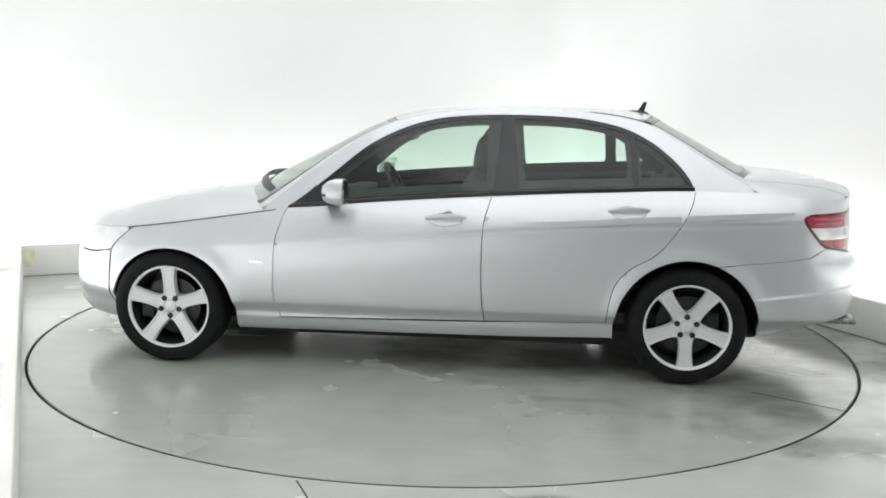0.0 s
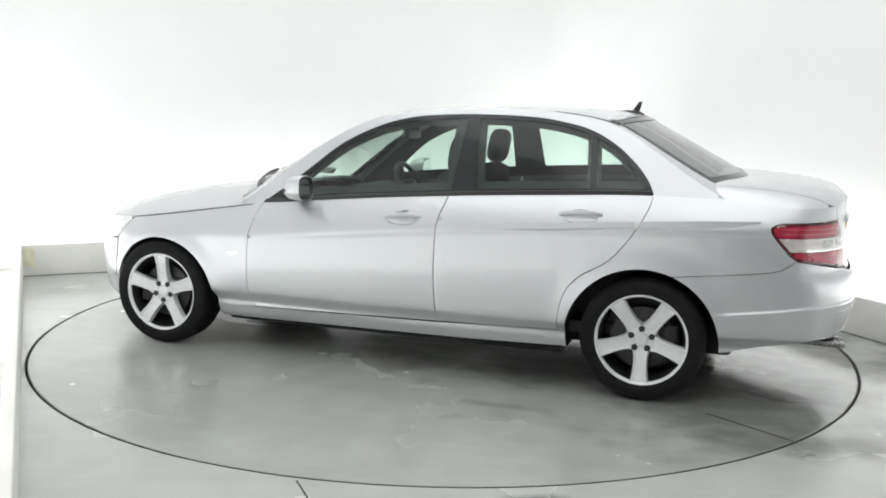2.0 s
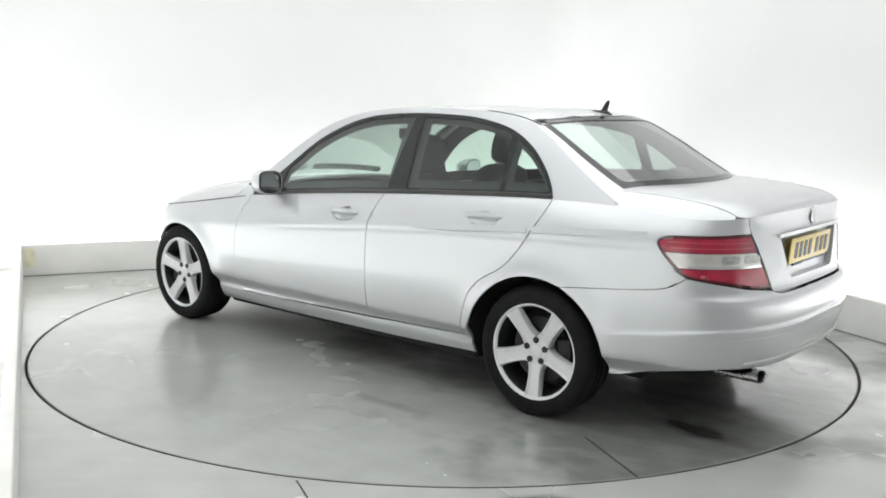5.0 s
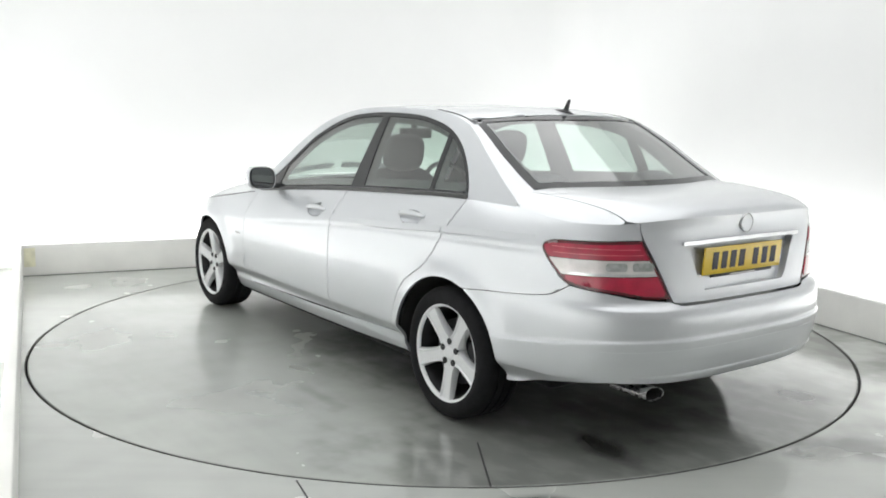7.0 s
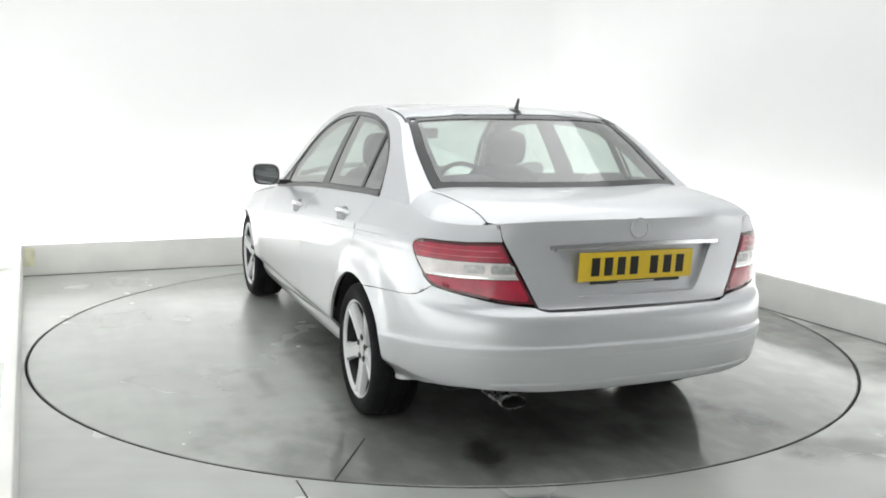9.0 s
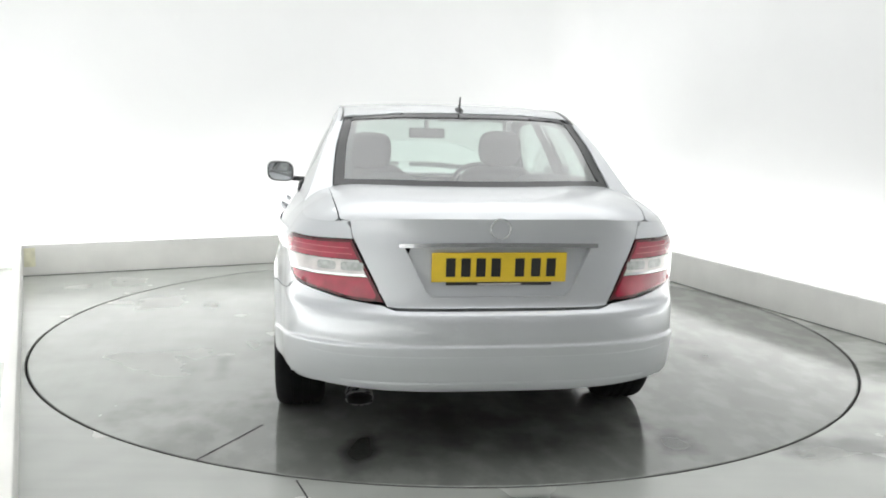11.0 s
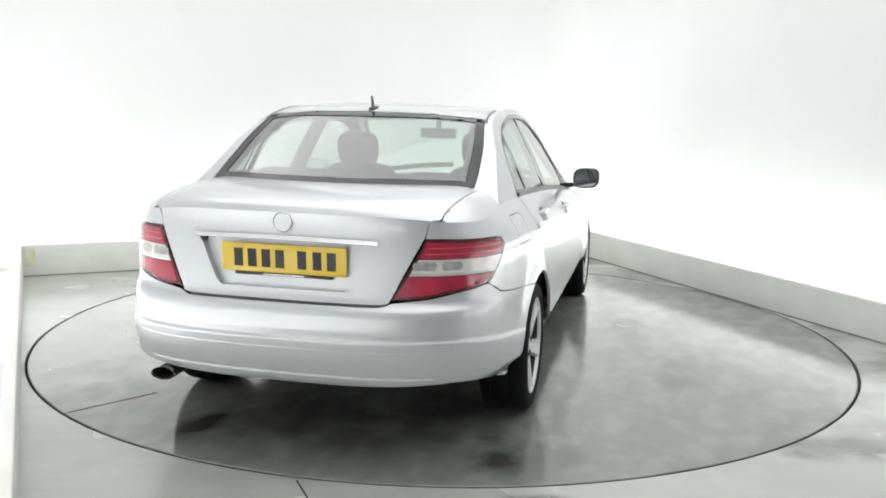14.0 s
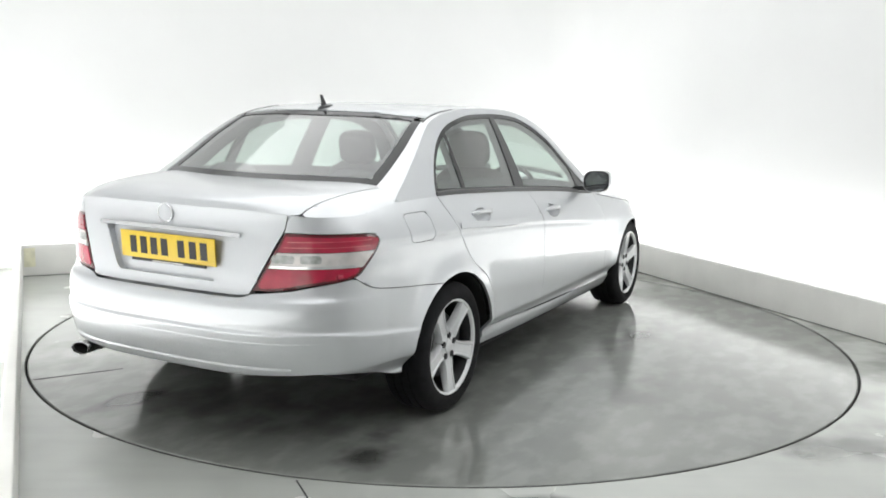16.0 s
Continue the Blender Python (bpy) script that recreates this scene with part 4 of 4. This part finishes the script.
def build_body(car):
    doors = build_doors(car)
    build_glasshouse(car, doors)
    fa, ra = ARCHES
    arch_f, arch_r = circle(*fa), circle(*ra)
    # front wing
    wing = on_side(LINE_F) + top_line(.75, 1.60, 24) + on_side([(1.645, .70), (1.70, .645), (1.735, .60), (1.74, .45), (1.74, .20), (.955, .20), (.80, .215), (.775, .25)])
    both("front_wing", panel(shell, wing, [arch_f], .018, gap=.0012, vstep=.011, seam=lambda u, v: abs(v - top_of(u)) < .002), M_PAINT, car, "silver painted front wing")
    bm = bmesh.new()
    us = np.linspace(float(ax(0.854)), float(ax(0.924)), 6)
    sweep(bm, [Vector(q_) for q_ in surface(shell, us, 0 * us + 0.575, -.0005)], [(-.001, -.005), (.0015, -.005), (.0015, .005), (-.001, .005)])
    both("wing_script", bm, M_CHROME, car, "plain thin chrome bar")
    # the crease along the flank, undercut, on the rear door and the rear quarter
    crease = Smooth((-.33, .781), (-.42, .788), (-.85, .819), (-1.29, .852), (-1.67, .875), (-1.95, .888))
    for x0, x1, owner in ((-.37, -1.318, doors[1]), (-1.345, -1.90, car)):
        bm = bmesh.new()
        xs = np.linspace(x0, x1, 26)
        p = surface(shell, ax(xs), crease(xs), np.interp(xs, [-1.9, -1.60, -.80, -.37], [.008, .0005, .0005, .008]))
        sweep(bm, [Vector(q_) for q_ in p], [(-.002, .030), (.0045, .001), (-.0035, -.0075)])
        if owner is car:
            part("swage_line", bm, M_PAINT, car, "undercut crease along the flank", 30)
        else:
            both("swage_line", bm, M_PAINT, owner, "undercut crease along the flank", 30)
    # rear quarter; the right one carries the filler flap
    lamp_hole = LAMP
    qpoly = on_side(LINE_R[::-1]) + on_side([(-.972, .27), (-1.0, .20), (-1.44, .20)]) + on_side(BUMPER_LINE) + [(float(ay(.66)), .70), (float(ay(.46)), .695)] + [(u, v) for u, v in LID_SIDE[1:]] + [(A_LID, float(top_of(A_LID)))] + [(float(u), float(top_of(u))) for u in np.linspace(A_LID, float(ax(-1.40)), 40)[1:]]
    flap = [(float(ax(x)), z) for x, z in rounded(-1.735, -1.545, .835, .955, .03)]
    seam = lambda u, v: abs(v - top_of(u)) < .002
    bl = panel(shell, qpoly, [arch_r, lamp_hole], .016, vstep=.009, gap=.0018, seam=seam)
    part("rear_quarter", bl, M_PAINT, car, "silver painted rear quarter panel")
    br = mirrored(panel(shell, qpoly, [arch_r, lamp_hole, flap], .016, vstep=.009, gap=.0018, seam=seam))
    q = part("rear_quarter", br, M_PAINT, car, "silver rear quarter panel with a fuel filler flap")
    part("filler_flap", mirrored(panel(shell, flap, step=.015, gap=.0009)), M_PAINT, q, "rounded silver fuel flap")
    bm = mirrored(panel(shell, inset(flap, -.008), step=.03, gap=0, flange=0, depth=.012))
    part("flap_seat", bm, M_GAP, q)
    # sills
    sill = on_side([(1.03, .190), (1.03, .245), (.90, .262), (.77, .268)] + [(x, .268 + (.77 - x) / 1.1 * .02) for x in np.linspace(.7, -.33, 12)] + [(-.6, .297), (-.96, .308), (-1.03, .30), (-1.03, .225), (-.5, .208), (.3, .198)])
    both("sill", panel(shell, sill, [circle(fa[0], fa[1], fa[2] + .004), circle(ra[0], ra[1], ra[2] + .004)], .02, gap=.0015), M_PAINT, car, "silver painted sill")
    # tail: bumper, lid, lamps
    half = [(0.0, .331), (float(ay(.25)), .332), (float(ay(.45)), .337), (float(ay(.60)), .345), (float(ax(-2.24)), .350), (float(ax(-2.10)), .336), (float(ax(-1.95)), .312), (float(ax(-1.80)), .275), (float(ax(-1.72)), .262), (float(ax(-1.46)), .260)]
    up = on_side(BUMPER_LINE) + [(float(ay(.70)), .703), (float(ay(.61)), .686), (float(ay(.52)), .677), (float(ay(.452)), .670), (float(ay(.435)), .662), (float(ay(.40)), .655), (0.0, .655)]
    right = half + up
    poly = right + [(-u, v) for u, v in right[::-1][1:-1]]
    bumper = part("rear_bumper", panel(shell, poly, [arch_r, [(-u, v) for u, v in arch_r]], .018, gap=.0016, flange=.02, vstep=.0042), M_PAINT, car, "silver painted rear bumper with a ledge")
    for z, reach, h, d in ((.482, .74, .0016, .0020), (0.372, .62, .0034, .0045)):
        bm = bmesh.new()
        us = np.linspace(-float(ay(reach)), float(ay(reach)), 48)
        sweep(bm, [Vector(q_) for q_ in surface(shell, us, 0 * us + z, .0006)], [(-d, -h), (d * .6, -h), (d, 0), (d * .6, h), (-d, h * 1.6)])
        part("bumper_bead", bm, M_PAINT, bumper, "thin raised line across the bumper")
    # boot lid: deck and rear face
    lid_f = [(0.0, .6605), (float(ay(.40)), .6605)] + curve(LID_SIDE, 4) + [(A_LID, float(top_of(A_LID)))]
    lid_f += [(float(u), float(top_of(u))) for u in np.linspace(A_LID, 0, 30)[1:-1]]
    full = lid_f + [(0.0, float(top_of(0)))] + [(-u, v) for u, v in lid_f[::-1][:-1]]
    recess = [(float(math.copysign(ay(abs(y)), y)), z) for y, z in RECESS]
    bm = panel(shell, full, [recess], .018, vstep=.012, gap=.0026, flange=.038, seam=lambda u, v: abs(v - top_of(u)) < .002)
    lid_q = [(.0, 1.0), (A_LID, 1.0)]
    for k in np.linspace(0, 1, 12)[1:]:
        u = A_LID + (AG - A_LID) * k
        lid_q.append((float(u), min(.995, (.598 + .046 * k ** .8) / float(np.interp(u, PA, EDGE[:, 1])))))
    lid_top = lid_q + [(u, -v) for u, v in lid_q[::-1]]
    b2 = panel(deck, lid_top, step=.016, vstep=.02, gap=.0045, flange=.02, seam=lambda u, v: abs(abs(v) - 1) < .01 or u < .01 or u > AG - .01)
    me = bpy.data.meshes.new("tmp")
    b2.to_mesh(me)
    b2.free()
    bm.from_mesh(me)
    bpy.data.meshes.remove(me)
    lid = part("boot_lid", bm, M_PAINT, car, "closed silver boot lid", 45)
    strip = [(A_LID + .002, 1.0)] + [(u, v) for u, v in lid_q[2:]] + [(AG, 1.0)]
    both("deck_side", panel(deck, strip, step=.02, vstep=.02, gap=.001, flange=.012, seam=lambda u, v: abs(v - 1) < .01 or u > AG - .01), M_PAINT, car, "silver shoulder beside the boot lid")
    part("plate_recess", panel(shell, inset(recess, -.004), step=.03, gap=0, flange=0, depth=.030), M_PAINT, lid, "sunken panel round the number plate")
    bm = bmesh.new()
    ys = np.linspace(-.395, .395, 24)
    p = surface(shell, np.sign(ys) * ay(np.abs(ys)), .903 - .006 * (ys / .395) ** 2, -.006)
    sweep(bm, [Vector(q_) for q_ in p], [(-.010, -.008), (.003, -.009), (.006, -.003), (.003, .006), (-.010, .008)])
    part("chrome_strip", bm, M_CHROME, lid, "chrome bar over the number plate")
    plate = new("number_plate")
    plate.parent = lid
    mp = Matrix.Translation((-2.300, 0, .8155)) @ Matrix.Rotation(radians(-4), 4, "Y")
    bm = bmesh.new()
    box(bm, -.003, .003, -.261, .261, -.0575, .0575, .0025, mp)
    part("plate_board", bm, M_YELLOW, plate, "yellow rear number plate")
    for k, y in enumerate((.188, .130, .072, .014, -.078, -.141, -.200)):
        bm = bmesh.new()
        box(bm, -.0046, -.0030, y - .018, y + .018, -.036, .036, 0, mp)
        part("plate_bar", bm, M_INK, plate, "plain dark bar", 0)
    bm = bmesh.new()
    box(bm, -.004, .004, -.205, .205, -.070, -.0585, .002, mp)
    part("plate_holder", bm, M_BLACK, plate, "black lower edge of the plate holder")
    bm = bmesh.new()
    box(bm, -.0052, -.0042, -.085, .085, -.0675, -.0615, 0, mp)
    part("holder_bar", bm, M_CLEAR, plate, "plain pale bar", 0)
    # round badge
    c = surface(shell, np.array(0.02), np.array(.962), -.001)
    mb = Matrix.Translation((c[0] - .003, 0, .962)) @ Matrix.Rotation(radians(90), 4, "Y")
    bm = bmesh.new()
    sweep(bm, [(.038 * math.cos(2 * math.pi * i / 36), .038 * math.sin(2 * math.pi * i / 36), 0) for i in range(36)], round_section(.0036, 8), True)
    bmesh.ops.transform(bm, matrix=mb, verts=bm.verts)
    badge = part("badge", bm, M_CHROME, lid, "plain round chrome badge")
    bm = bmesh.new()
    bmesh.ops.create_cone(bm, cap_ends=True, segments=32, radius1=.036, radius2=.030, depth=.003)
    bmesh.ops.transform(bm, matrix=mb, verts=bm.verts)
    part("badge_disc", bm, M_PAINT, badge, "silver middle of the badge")
    # lamps: red over clear over red, in one dark housing
    zt, zb = .838, .773
    for s in (1, -1):
        lamp = new("tail_lamp")
        lamp.parent = car
        lamp["label"] = "red and clear wrap-round tail lamp"

        def band(lo, hi, u0, u1):
            P = inset(LAMP, .0125)
            fl = [(v, u) for u, v in P]
            fl = clip(fl, lo, hi)
            return clip([(u, v) for v, u in fl], u0, u1)
        for name, lo, hi, u0, u1, mat in (("red_lens", zt + .001, 2, -9, 9, M_RED), ("clear_lens", zb + .001, zt - .001, -9, 9, M_CLEAR), ("red_lens", -2, zb - .001, -9, 9, M_RED)):
            bm = panel(shell, band(lo, hi, u0, u1), step=.016, gap=.0006, flange=.008, depth=-.004)
            part(name, bm if s > 0 else mirrored(bm), mat, lamp)
        # reflector bowls behind the clear band, and moulded ribs on the red
        for u, w in ((float(ay(.585)), .052), (float(ay(.695)), .050)):
            bm = panel(shell, rounded(u - w, u + w, zb + .022, zt - .010, .012), step=.009, gap=0, flange=.001, depth=-.0046)
            part("reflector_bowl", bm if s > 0 else mirrored(bm), M_BOWL, lamp, "grey reflector bowl behind the clear lens")
        for z, y0, x1 in ((.858, .585, -2.01), (.880, .60, -2.00)):
            us = np.linspace(float(ay(y0)), float(ax(x1)), 16)
            bm = bmesh.new()
            sweep(bm, [Vector(q_) for q_ in surface(shell, us, 0 * us + z, -.0042)], [(-.001, -.0016), (.0010, -.0006), (.0010, .0006), (-.001, .0016)])
            part("lens_rib", bm if s > 0 else mirrored(bm), M_PINK, lamp, "pale moulded rib across the red lens")
        # Added white strip: the clear lens's lit lower edge, put in as colour.
        us = np.linspace(float(ay(.53)), float(ax(-2.09)), 16)
        bm = bmesh.new()
        sweep(bm, [Vector(q_) for q_ in surface(shell, us, 0 * us + zb + .007, -.0045)], [(-.001, -.005), (.0015, -.005), (.0015, .005), (-.001, .005)])
        part("lit_lens_edge", bm if s > 0 else mirrored(bm), M_HEAD, lamp, "bright strip painted as the lit lower edge of the clear lens")
        bm = panel(shell, inset(LAMP, .002), step=.02, gap=0, flange=.012, depth=-.001)
        part("lamp_housing", bm if s > 0 else mirrored(bm), M_DARKRED, lamp, "dark red lamp housing")
    # bonnet
    hq = [(AH, -1.0), (AH, 1.0), (A_END - .01, 1.0), (A_END - .01, -1.0)]
    part("bonnet", panel(hood, hq, step=.03, vstep=.05, gap=.0045, flange=.014), M_PAINT, car, "silver painted bonnet")
    # Black strip added on the surface to draw the dark gap beside the bonnet.
    bm = bmesh.new()
    xs = np.linspace(.80, 1.62, 20)
    sweep(bm, [Vector(q_) for q_ in surface(shell, ax(xs), TOP_Z(xs) - .0035, -.0002)], [(-.002, -.0022), (.0008, -.0022), (.0008, .0022), (-.002, .0022)])
    both("bonnet_gap_strip", bm, M_BLACK, car, "thin dark strip drawn as the gap between bonnet and wing", 0)
    bm = bmesh.new()
    xs = np.linspace(-.68, .68, 20)
    pts = [(.90 + .20 * (1 - (y / .70) ** 2), y, .838 + .045 * (1 - (y / .72) ** 2)) for y in xs]
    sweep(bm, pts, [(-.06, -.02), (.05, -.02), (.05, .004), (-.06, .012)])
    part("scuttle", bm, M_BLACK, car, "black scuttle panel under the windscreen")
    for y0, y1 in ((.10, .60), (-.50, .02)):
        bm = bmesh.new()
        k = np.linspace(y0, y1, 8)
        sweep(bm, [(.805 + .24 * (1 - (y / .70) ** 2), y, .914 + .067 * (1 - (y / .70) ** 2)) for y in k], [(-.022, .008), (.020, -.022), (.020, -.008), (-.012, .018)])
        part("wiper", bm, M_BLACK, car, "black wiper arm at rest")
    # nose: bumper with intakes, grille and headlamps
    hl = top_line(1.612, 1.95, 14) + [(float(A_END - .48), float(top_of(A_END - .48))), (float(A_END - .47), .60), (float(A_END - .56), .565), (float(ax(1.88)), .575)] + on_side([(1.742, .600), (1.705, .645), (1.650, .70)])
    both("headlamp", panel(shell, hl, step=.02, gap=.0008, flange=.02, depth=-.0005), M_HEAD, car, "clear wrap-round headlamp")
    gr = [(A_END - .44, .45), (A_END + .0, .45), (A_END + .0, .675), (A_END - .40, .675)]
    fb = [(float(ax(1.66)), .205), (A_END, .205), (A_END, .44), (A_END - .45, .44), (A_END - .485, .56), (A_END - .56, .558), (float(ax(1.88)), .568)] + on_side([(1.745, .595), (1.752, .45), (1.752, .205)])
    intake = rounded(A_END - .46, A_END - .14, .27, .37, .03)
    both("front_bumper", panel(shell, fb, [arch_f, intake], .02, gap=.0006, flange=.02), M_PAINT, car, "silver painted front bumper")
    both("bumper_intake", panel(shell, inset(intake, -.006), step=.04, gap=0, flange=0, depth=.02), M_BLACK, car, "black bumper intake")
    gb = gr
    both("grille", panel(shell, gb, step=.03, gap=0, flange=0, depth=.02), M_BLACK, car, "black radiator grille")
    for z in (.49, .535, .58, .625):
        us = np.linspace(A_END - .42, A_END - .01, 10)
        bm = bmesh.new()
        sweep(bm, [Vector(q_) for q_ in surface(shell, us, 0 * us + z, .004)], round_section(.006, 6))
        both("grille_bar", bm, M_CHROME, car, "chrome grille bar")
    # door mirrors
    for s in (1, -1):
        mir = new("door_mirror")
        mir.parent = car
        mm = Matrix.Translation((.450, s * .925, .963))
        bm = bmesh.new()
        rows = []
        for x, w, h, oy, oz in ((.070, .03, .022, -.01, -.008), (.058, .058, .043, -.004, -.004), (.03, .077, .059, 0, 0), (.0, .084, .066, .003, .002), (-.035, .087, .068, .004, .002), (-.05, .084, .065, .004, .002)):
            ring = []
            for i in range(28):
                a = 2 * math.pi * i / 28
                c, d = math.cos(a), math.sin(a)
                ring.append(bm.verts.new((x, s * (oy + w * math.copysign(abs(c) ** .62, c)), oz + h * math.copysign(abs(d) ** .62, d) + .006 * c)))
            rows.append(ring)
        for a, b in zip(rows, rows[1:]):
            for i in range(28):
                bm.faces.new((a[i], a[(i + 1) % 28], b[(i + 1) % 28], b[i]))
        bm.faces.new(rows[0])
        inner = [bm.verts.new((-.045, v.co.y * .92, v.co.z * .92)) for v in rows[-1]]
        for i in range(28):
            bm.faces.new((rows[-1][i], rows[-1][(i + 1) % 28], inner[(i + 1) % 28], inner[i]))
        bmesh.ops.recalc_face_normals(bm, faces=bm.faces)
        bmesh.ops.transform(bm, matrix=mm, verts=bm.verts)
        part("mirror_shell", bm, M_PAINT, mir, "silver mirror housing")
        bm = bmesh.new()
        vs = [bm.verts.new((-.044, v[0], v[1])) for v in [(s * (.004 + .0765 * math.copysign(abs(math.cos(a)) ** .62, math.cos(a))), .002 + .0585 * math.copysign(abs(math.sin(a)) ** .62, math.sin(a)) + .006 * math.cos(a)) for a in [2 * math.pi * i / 28 for i in range(28)]]]
        back = [bm.verts.new((-.038, v.co.y, v.co.z)) for v in vs]
        bm.faces.new(vs)
        for i in range(28):
            bm.faces.new((vs[i], back[i], back[(i + 1) % 28], vs[(i + 1) % 28]))
        bmesh.ops.recalc_face_normals(bm, faces=bm.faces)
        bmesh.ops.transform(bm, matrix=mm @ Matrix.Translation((-.0035, 0, 0)) @ Matrix.Rotation(radians(s * 5), 4, "Z") @ Matrix.Rotation(radians(3), 4, "Y"), verts=bm.verts)
        bz = bmesh.new()
        loops = []
        for x, k in ((-.049, .955), (-.0515, .94), (-.0515, .895), (-.040, .88)):
            loops.append([bz.verts.new(mm @ Vector((x, s * (.004 + k * .084 * math.copysign(abs(math.cos(a)) ** .62, math.cos(a))), .002 + k * .065 * math.copysign(abs(math.sin(a)) ** .62, math.sin(a)) + .006 * math.cos(a)))) for a in [2 * math.pi * i / 28 for i in range(28)]])
        for a, b in zip(loops, loops[1:]):
            for i in range(28):
                bz.faces.new((a[i], a[(i + 1) % 28], b[(i + 1) % 28], b[i]))
        bmesh.ops.recalc_face_normals(bz, faces=bz.faces)
        part("mirror_bezel", bz, M_BLACK, mir, "black rim round the mirror glass")
        part("mirror_pane", bm, M_MIRROR, mir, "mirror glass")
        bm = bmesh.new()
        sweep(bm, [(.50, s * .765, .905), (.495, s * .80, .908), (.485, s * .86, .913), (.48, s * .92, .922)], [(-.035, -.012), (.035, -.012), (.028, .016), (-.028, .016)])
        part("mirror_foot", bm, M_BLACK, mir, "black mirror foot")
        bm = bmesh.new()
        box(bm, .030, .060, s * .94 - .055, s * .94 + .055, -.006, .008, .004, Matrix.Translation((.450, 0, .950)))
        part("side_repeater", bm, M_STEEL, mir, "smoked indicator strip")
    # exhaust, underbody and wheel houses
    ex = new("exhaust")
    ex.parent = car
    bm = bmesh.new()
    r0 = [(.054 * math.cos(2 * math.pi * i / 28), .026 * math.sin(2 * math.pi * i / 28)) for i in range(28)]
    rows = []
    for x, k in ((-2.12, .93), (-2.22, .97), (-2.312, 1.0), (-2.318, 1.0), (-2.318, .965), (-2.312, .93)):
        rows.append([bm.verts.new((x + (.012 if z > 0 else -.0) * abs(z) / .026, .528 + y * k, .311 + z * k)) for y, z in r0])
    for a, b in zip(rows, rows[1:]):
        for i in range(28):
            bm.faces.new((a[i], a[(i + 1) % 28], b[(i + 1) % 28], b[i]))
    bmesh.ops.recalc_face_normals(bm, faces=bm.faces)
    part("tail_pipe", bm, M_PIPE, ex, "oval steel tail pipe")
    bm = bmesh.new()
    rows = [[bm.verts.new((x, .528 + y * k, .311 + z * k)) for y, z in r0] for x, k in ((-2.308, .895), (-2.26, .88), (-2.22, .85))]
    for a, b in zip(rows, rows[1:]):
        for i in range(28):
            bm.faces.new((a[i], b[i], b[(i + 1) % 28], a[(i + 1) % 28]))
    bm.faces.new(rows[-1])
    part("pipe_inside", bm, M_UNDER, ex, "dark inside of the tail pipe")
    bm = bmesh.new()
    box(bm, -2.08, -1.78, -.45, .50, .280, .39, .05)
    part("silencer", bm, M_UNDER, ex, "dark silencer box")
    bm = bmesh.new()
    box(bm, -1.80, 1.70, -.60, .60, .20, .40, .03)
    box(bm, -.98, .98, -.77, .77, .17, .30, .02)
    box(bm, -2.12, -1.78, -.58, .58, .33, .62, .03)
    box(bm, -2.18, -1.80, -.50, .50, .60, .96, .03)
    box(bm, 1.0, 1.80, -.54, .54, .36, .66, .03)
    part("underbody", bm, M_UNDER, car, "black underbody")
    for cx, cz, r in ARCHES:
        bm = bmesh.new()
        rows = []
        for y in (.862, .85, .56):
            row = []
            for k in np.linspace(-3, 184, 28):
                x, z = cx + (r + .006) * math.cos(radians(k)), cz + (r + .006) * math.sin(radians(k))
                row.append(bm.verts.new((x, min(y, float(shell(ax(x), z)[1]) - .012), z)))
            rows.append(row)
        for a, b in zip(rows, rows[1:]):
            for i in range(len(a) - 1):
                bm.faces.new((a[i], a[i + 1], b[i + 1], b[i]))
        mid = bm.verts.new((cx, .56, cz))
        for i in range(len(rows[-1]) - 1):
            bm.faces.new((rows[-1][i], rows[-1][i + 1], mid))
        both("wheel_house", bm, M_UNDER, car, "black wheel arch liner")
    w = build_wheel()
    w.parent = car
    twist = {(1, 1): 0, (-1, 1): 180, (1, -1): 0, (-1, -1): 180}
    base = {}
    for (fx, s), spin in twist.items():
        m = Matrix.Translation((1.38 * fx, s * .766, .3067)) @ Matrix.Rotation(0 if s > 0 else math.pi, 4, "Z") @ Matrix.Rotation(radians(spin), 4, "Y")
        base[(fx, s)] = m
    w.matrix_basis = base[(1, 1)]
    w["label"] = "silver five-spoke alloy wheel with black tyre"
    for k in ((-1, 1), (1, -1), (-1, -1)):
        copy_thing(w, base[k])


def build_car():
    car = tagged(new("saloon_car"), "silver four-door saloon car parked on the turntable", "car")
    build_body(car)
    build_cabin(car)
    return car


def build_tape():
    """A pale yellow strip stuck to the kerb's face."""
    bm = bmesh.new()
    box(bm, X0 + .012, X0 + .095, Y1 - .0025, Y1 + .001, .075, .225, .001)
    ob = part("tape_patch", bm, M_TAPE)
    ob.matrix_world = ROOM_TURN
    tagged(ob, "faded pale yellow tape patch stuck on the white kerb", "tape")


build_room()
build_tape()
turntable = build_turntable()
car = build_car()

# ---------------------------------------------------------------- what moves
HEADING0, SPIN, EASE = 175.6241, -7.0538, -0.0081
CENTRE = Vector((-0.0338, -0.106, 0))      # the turntable's axis in the car's space


def heading(t):
    return HEADING0 + SPIN * t + EASE * (t - 8) ** 2


def motions():
    times = [0.5 * i for i in range(33)]
    walk(turntable, [(t, pose(0, 0, 0, 0, 0, heading(t))) for t in times])
    walk(car, [(t, pose(0, 0, 0, 0, 0, heading(t)) @ Matrix.Translation(-CENTRE)) for t in times])


motions()
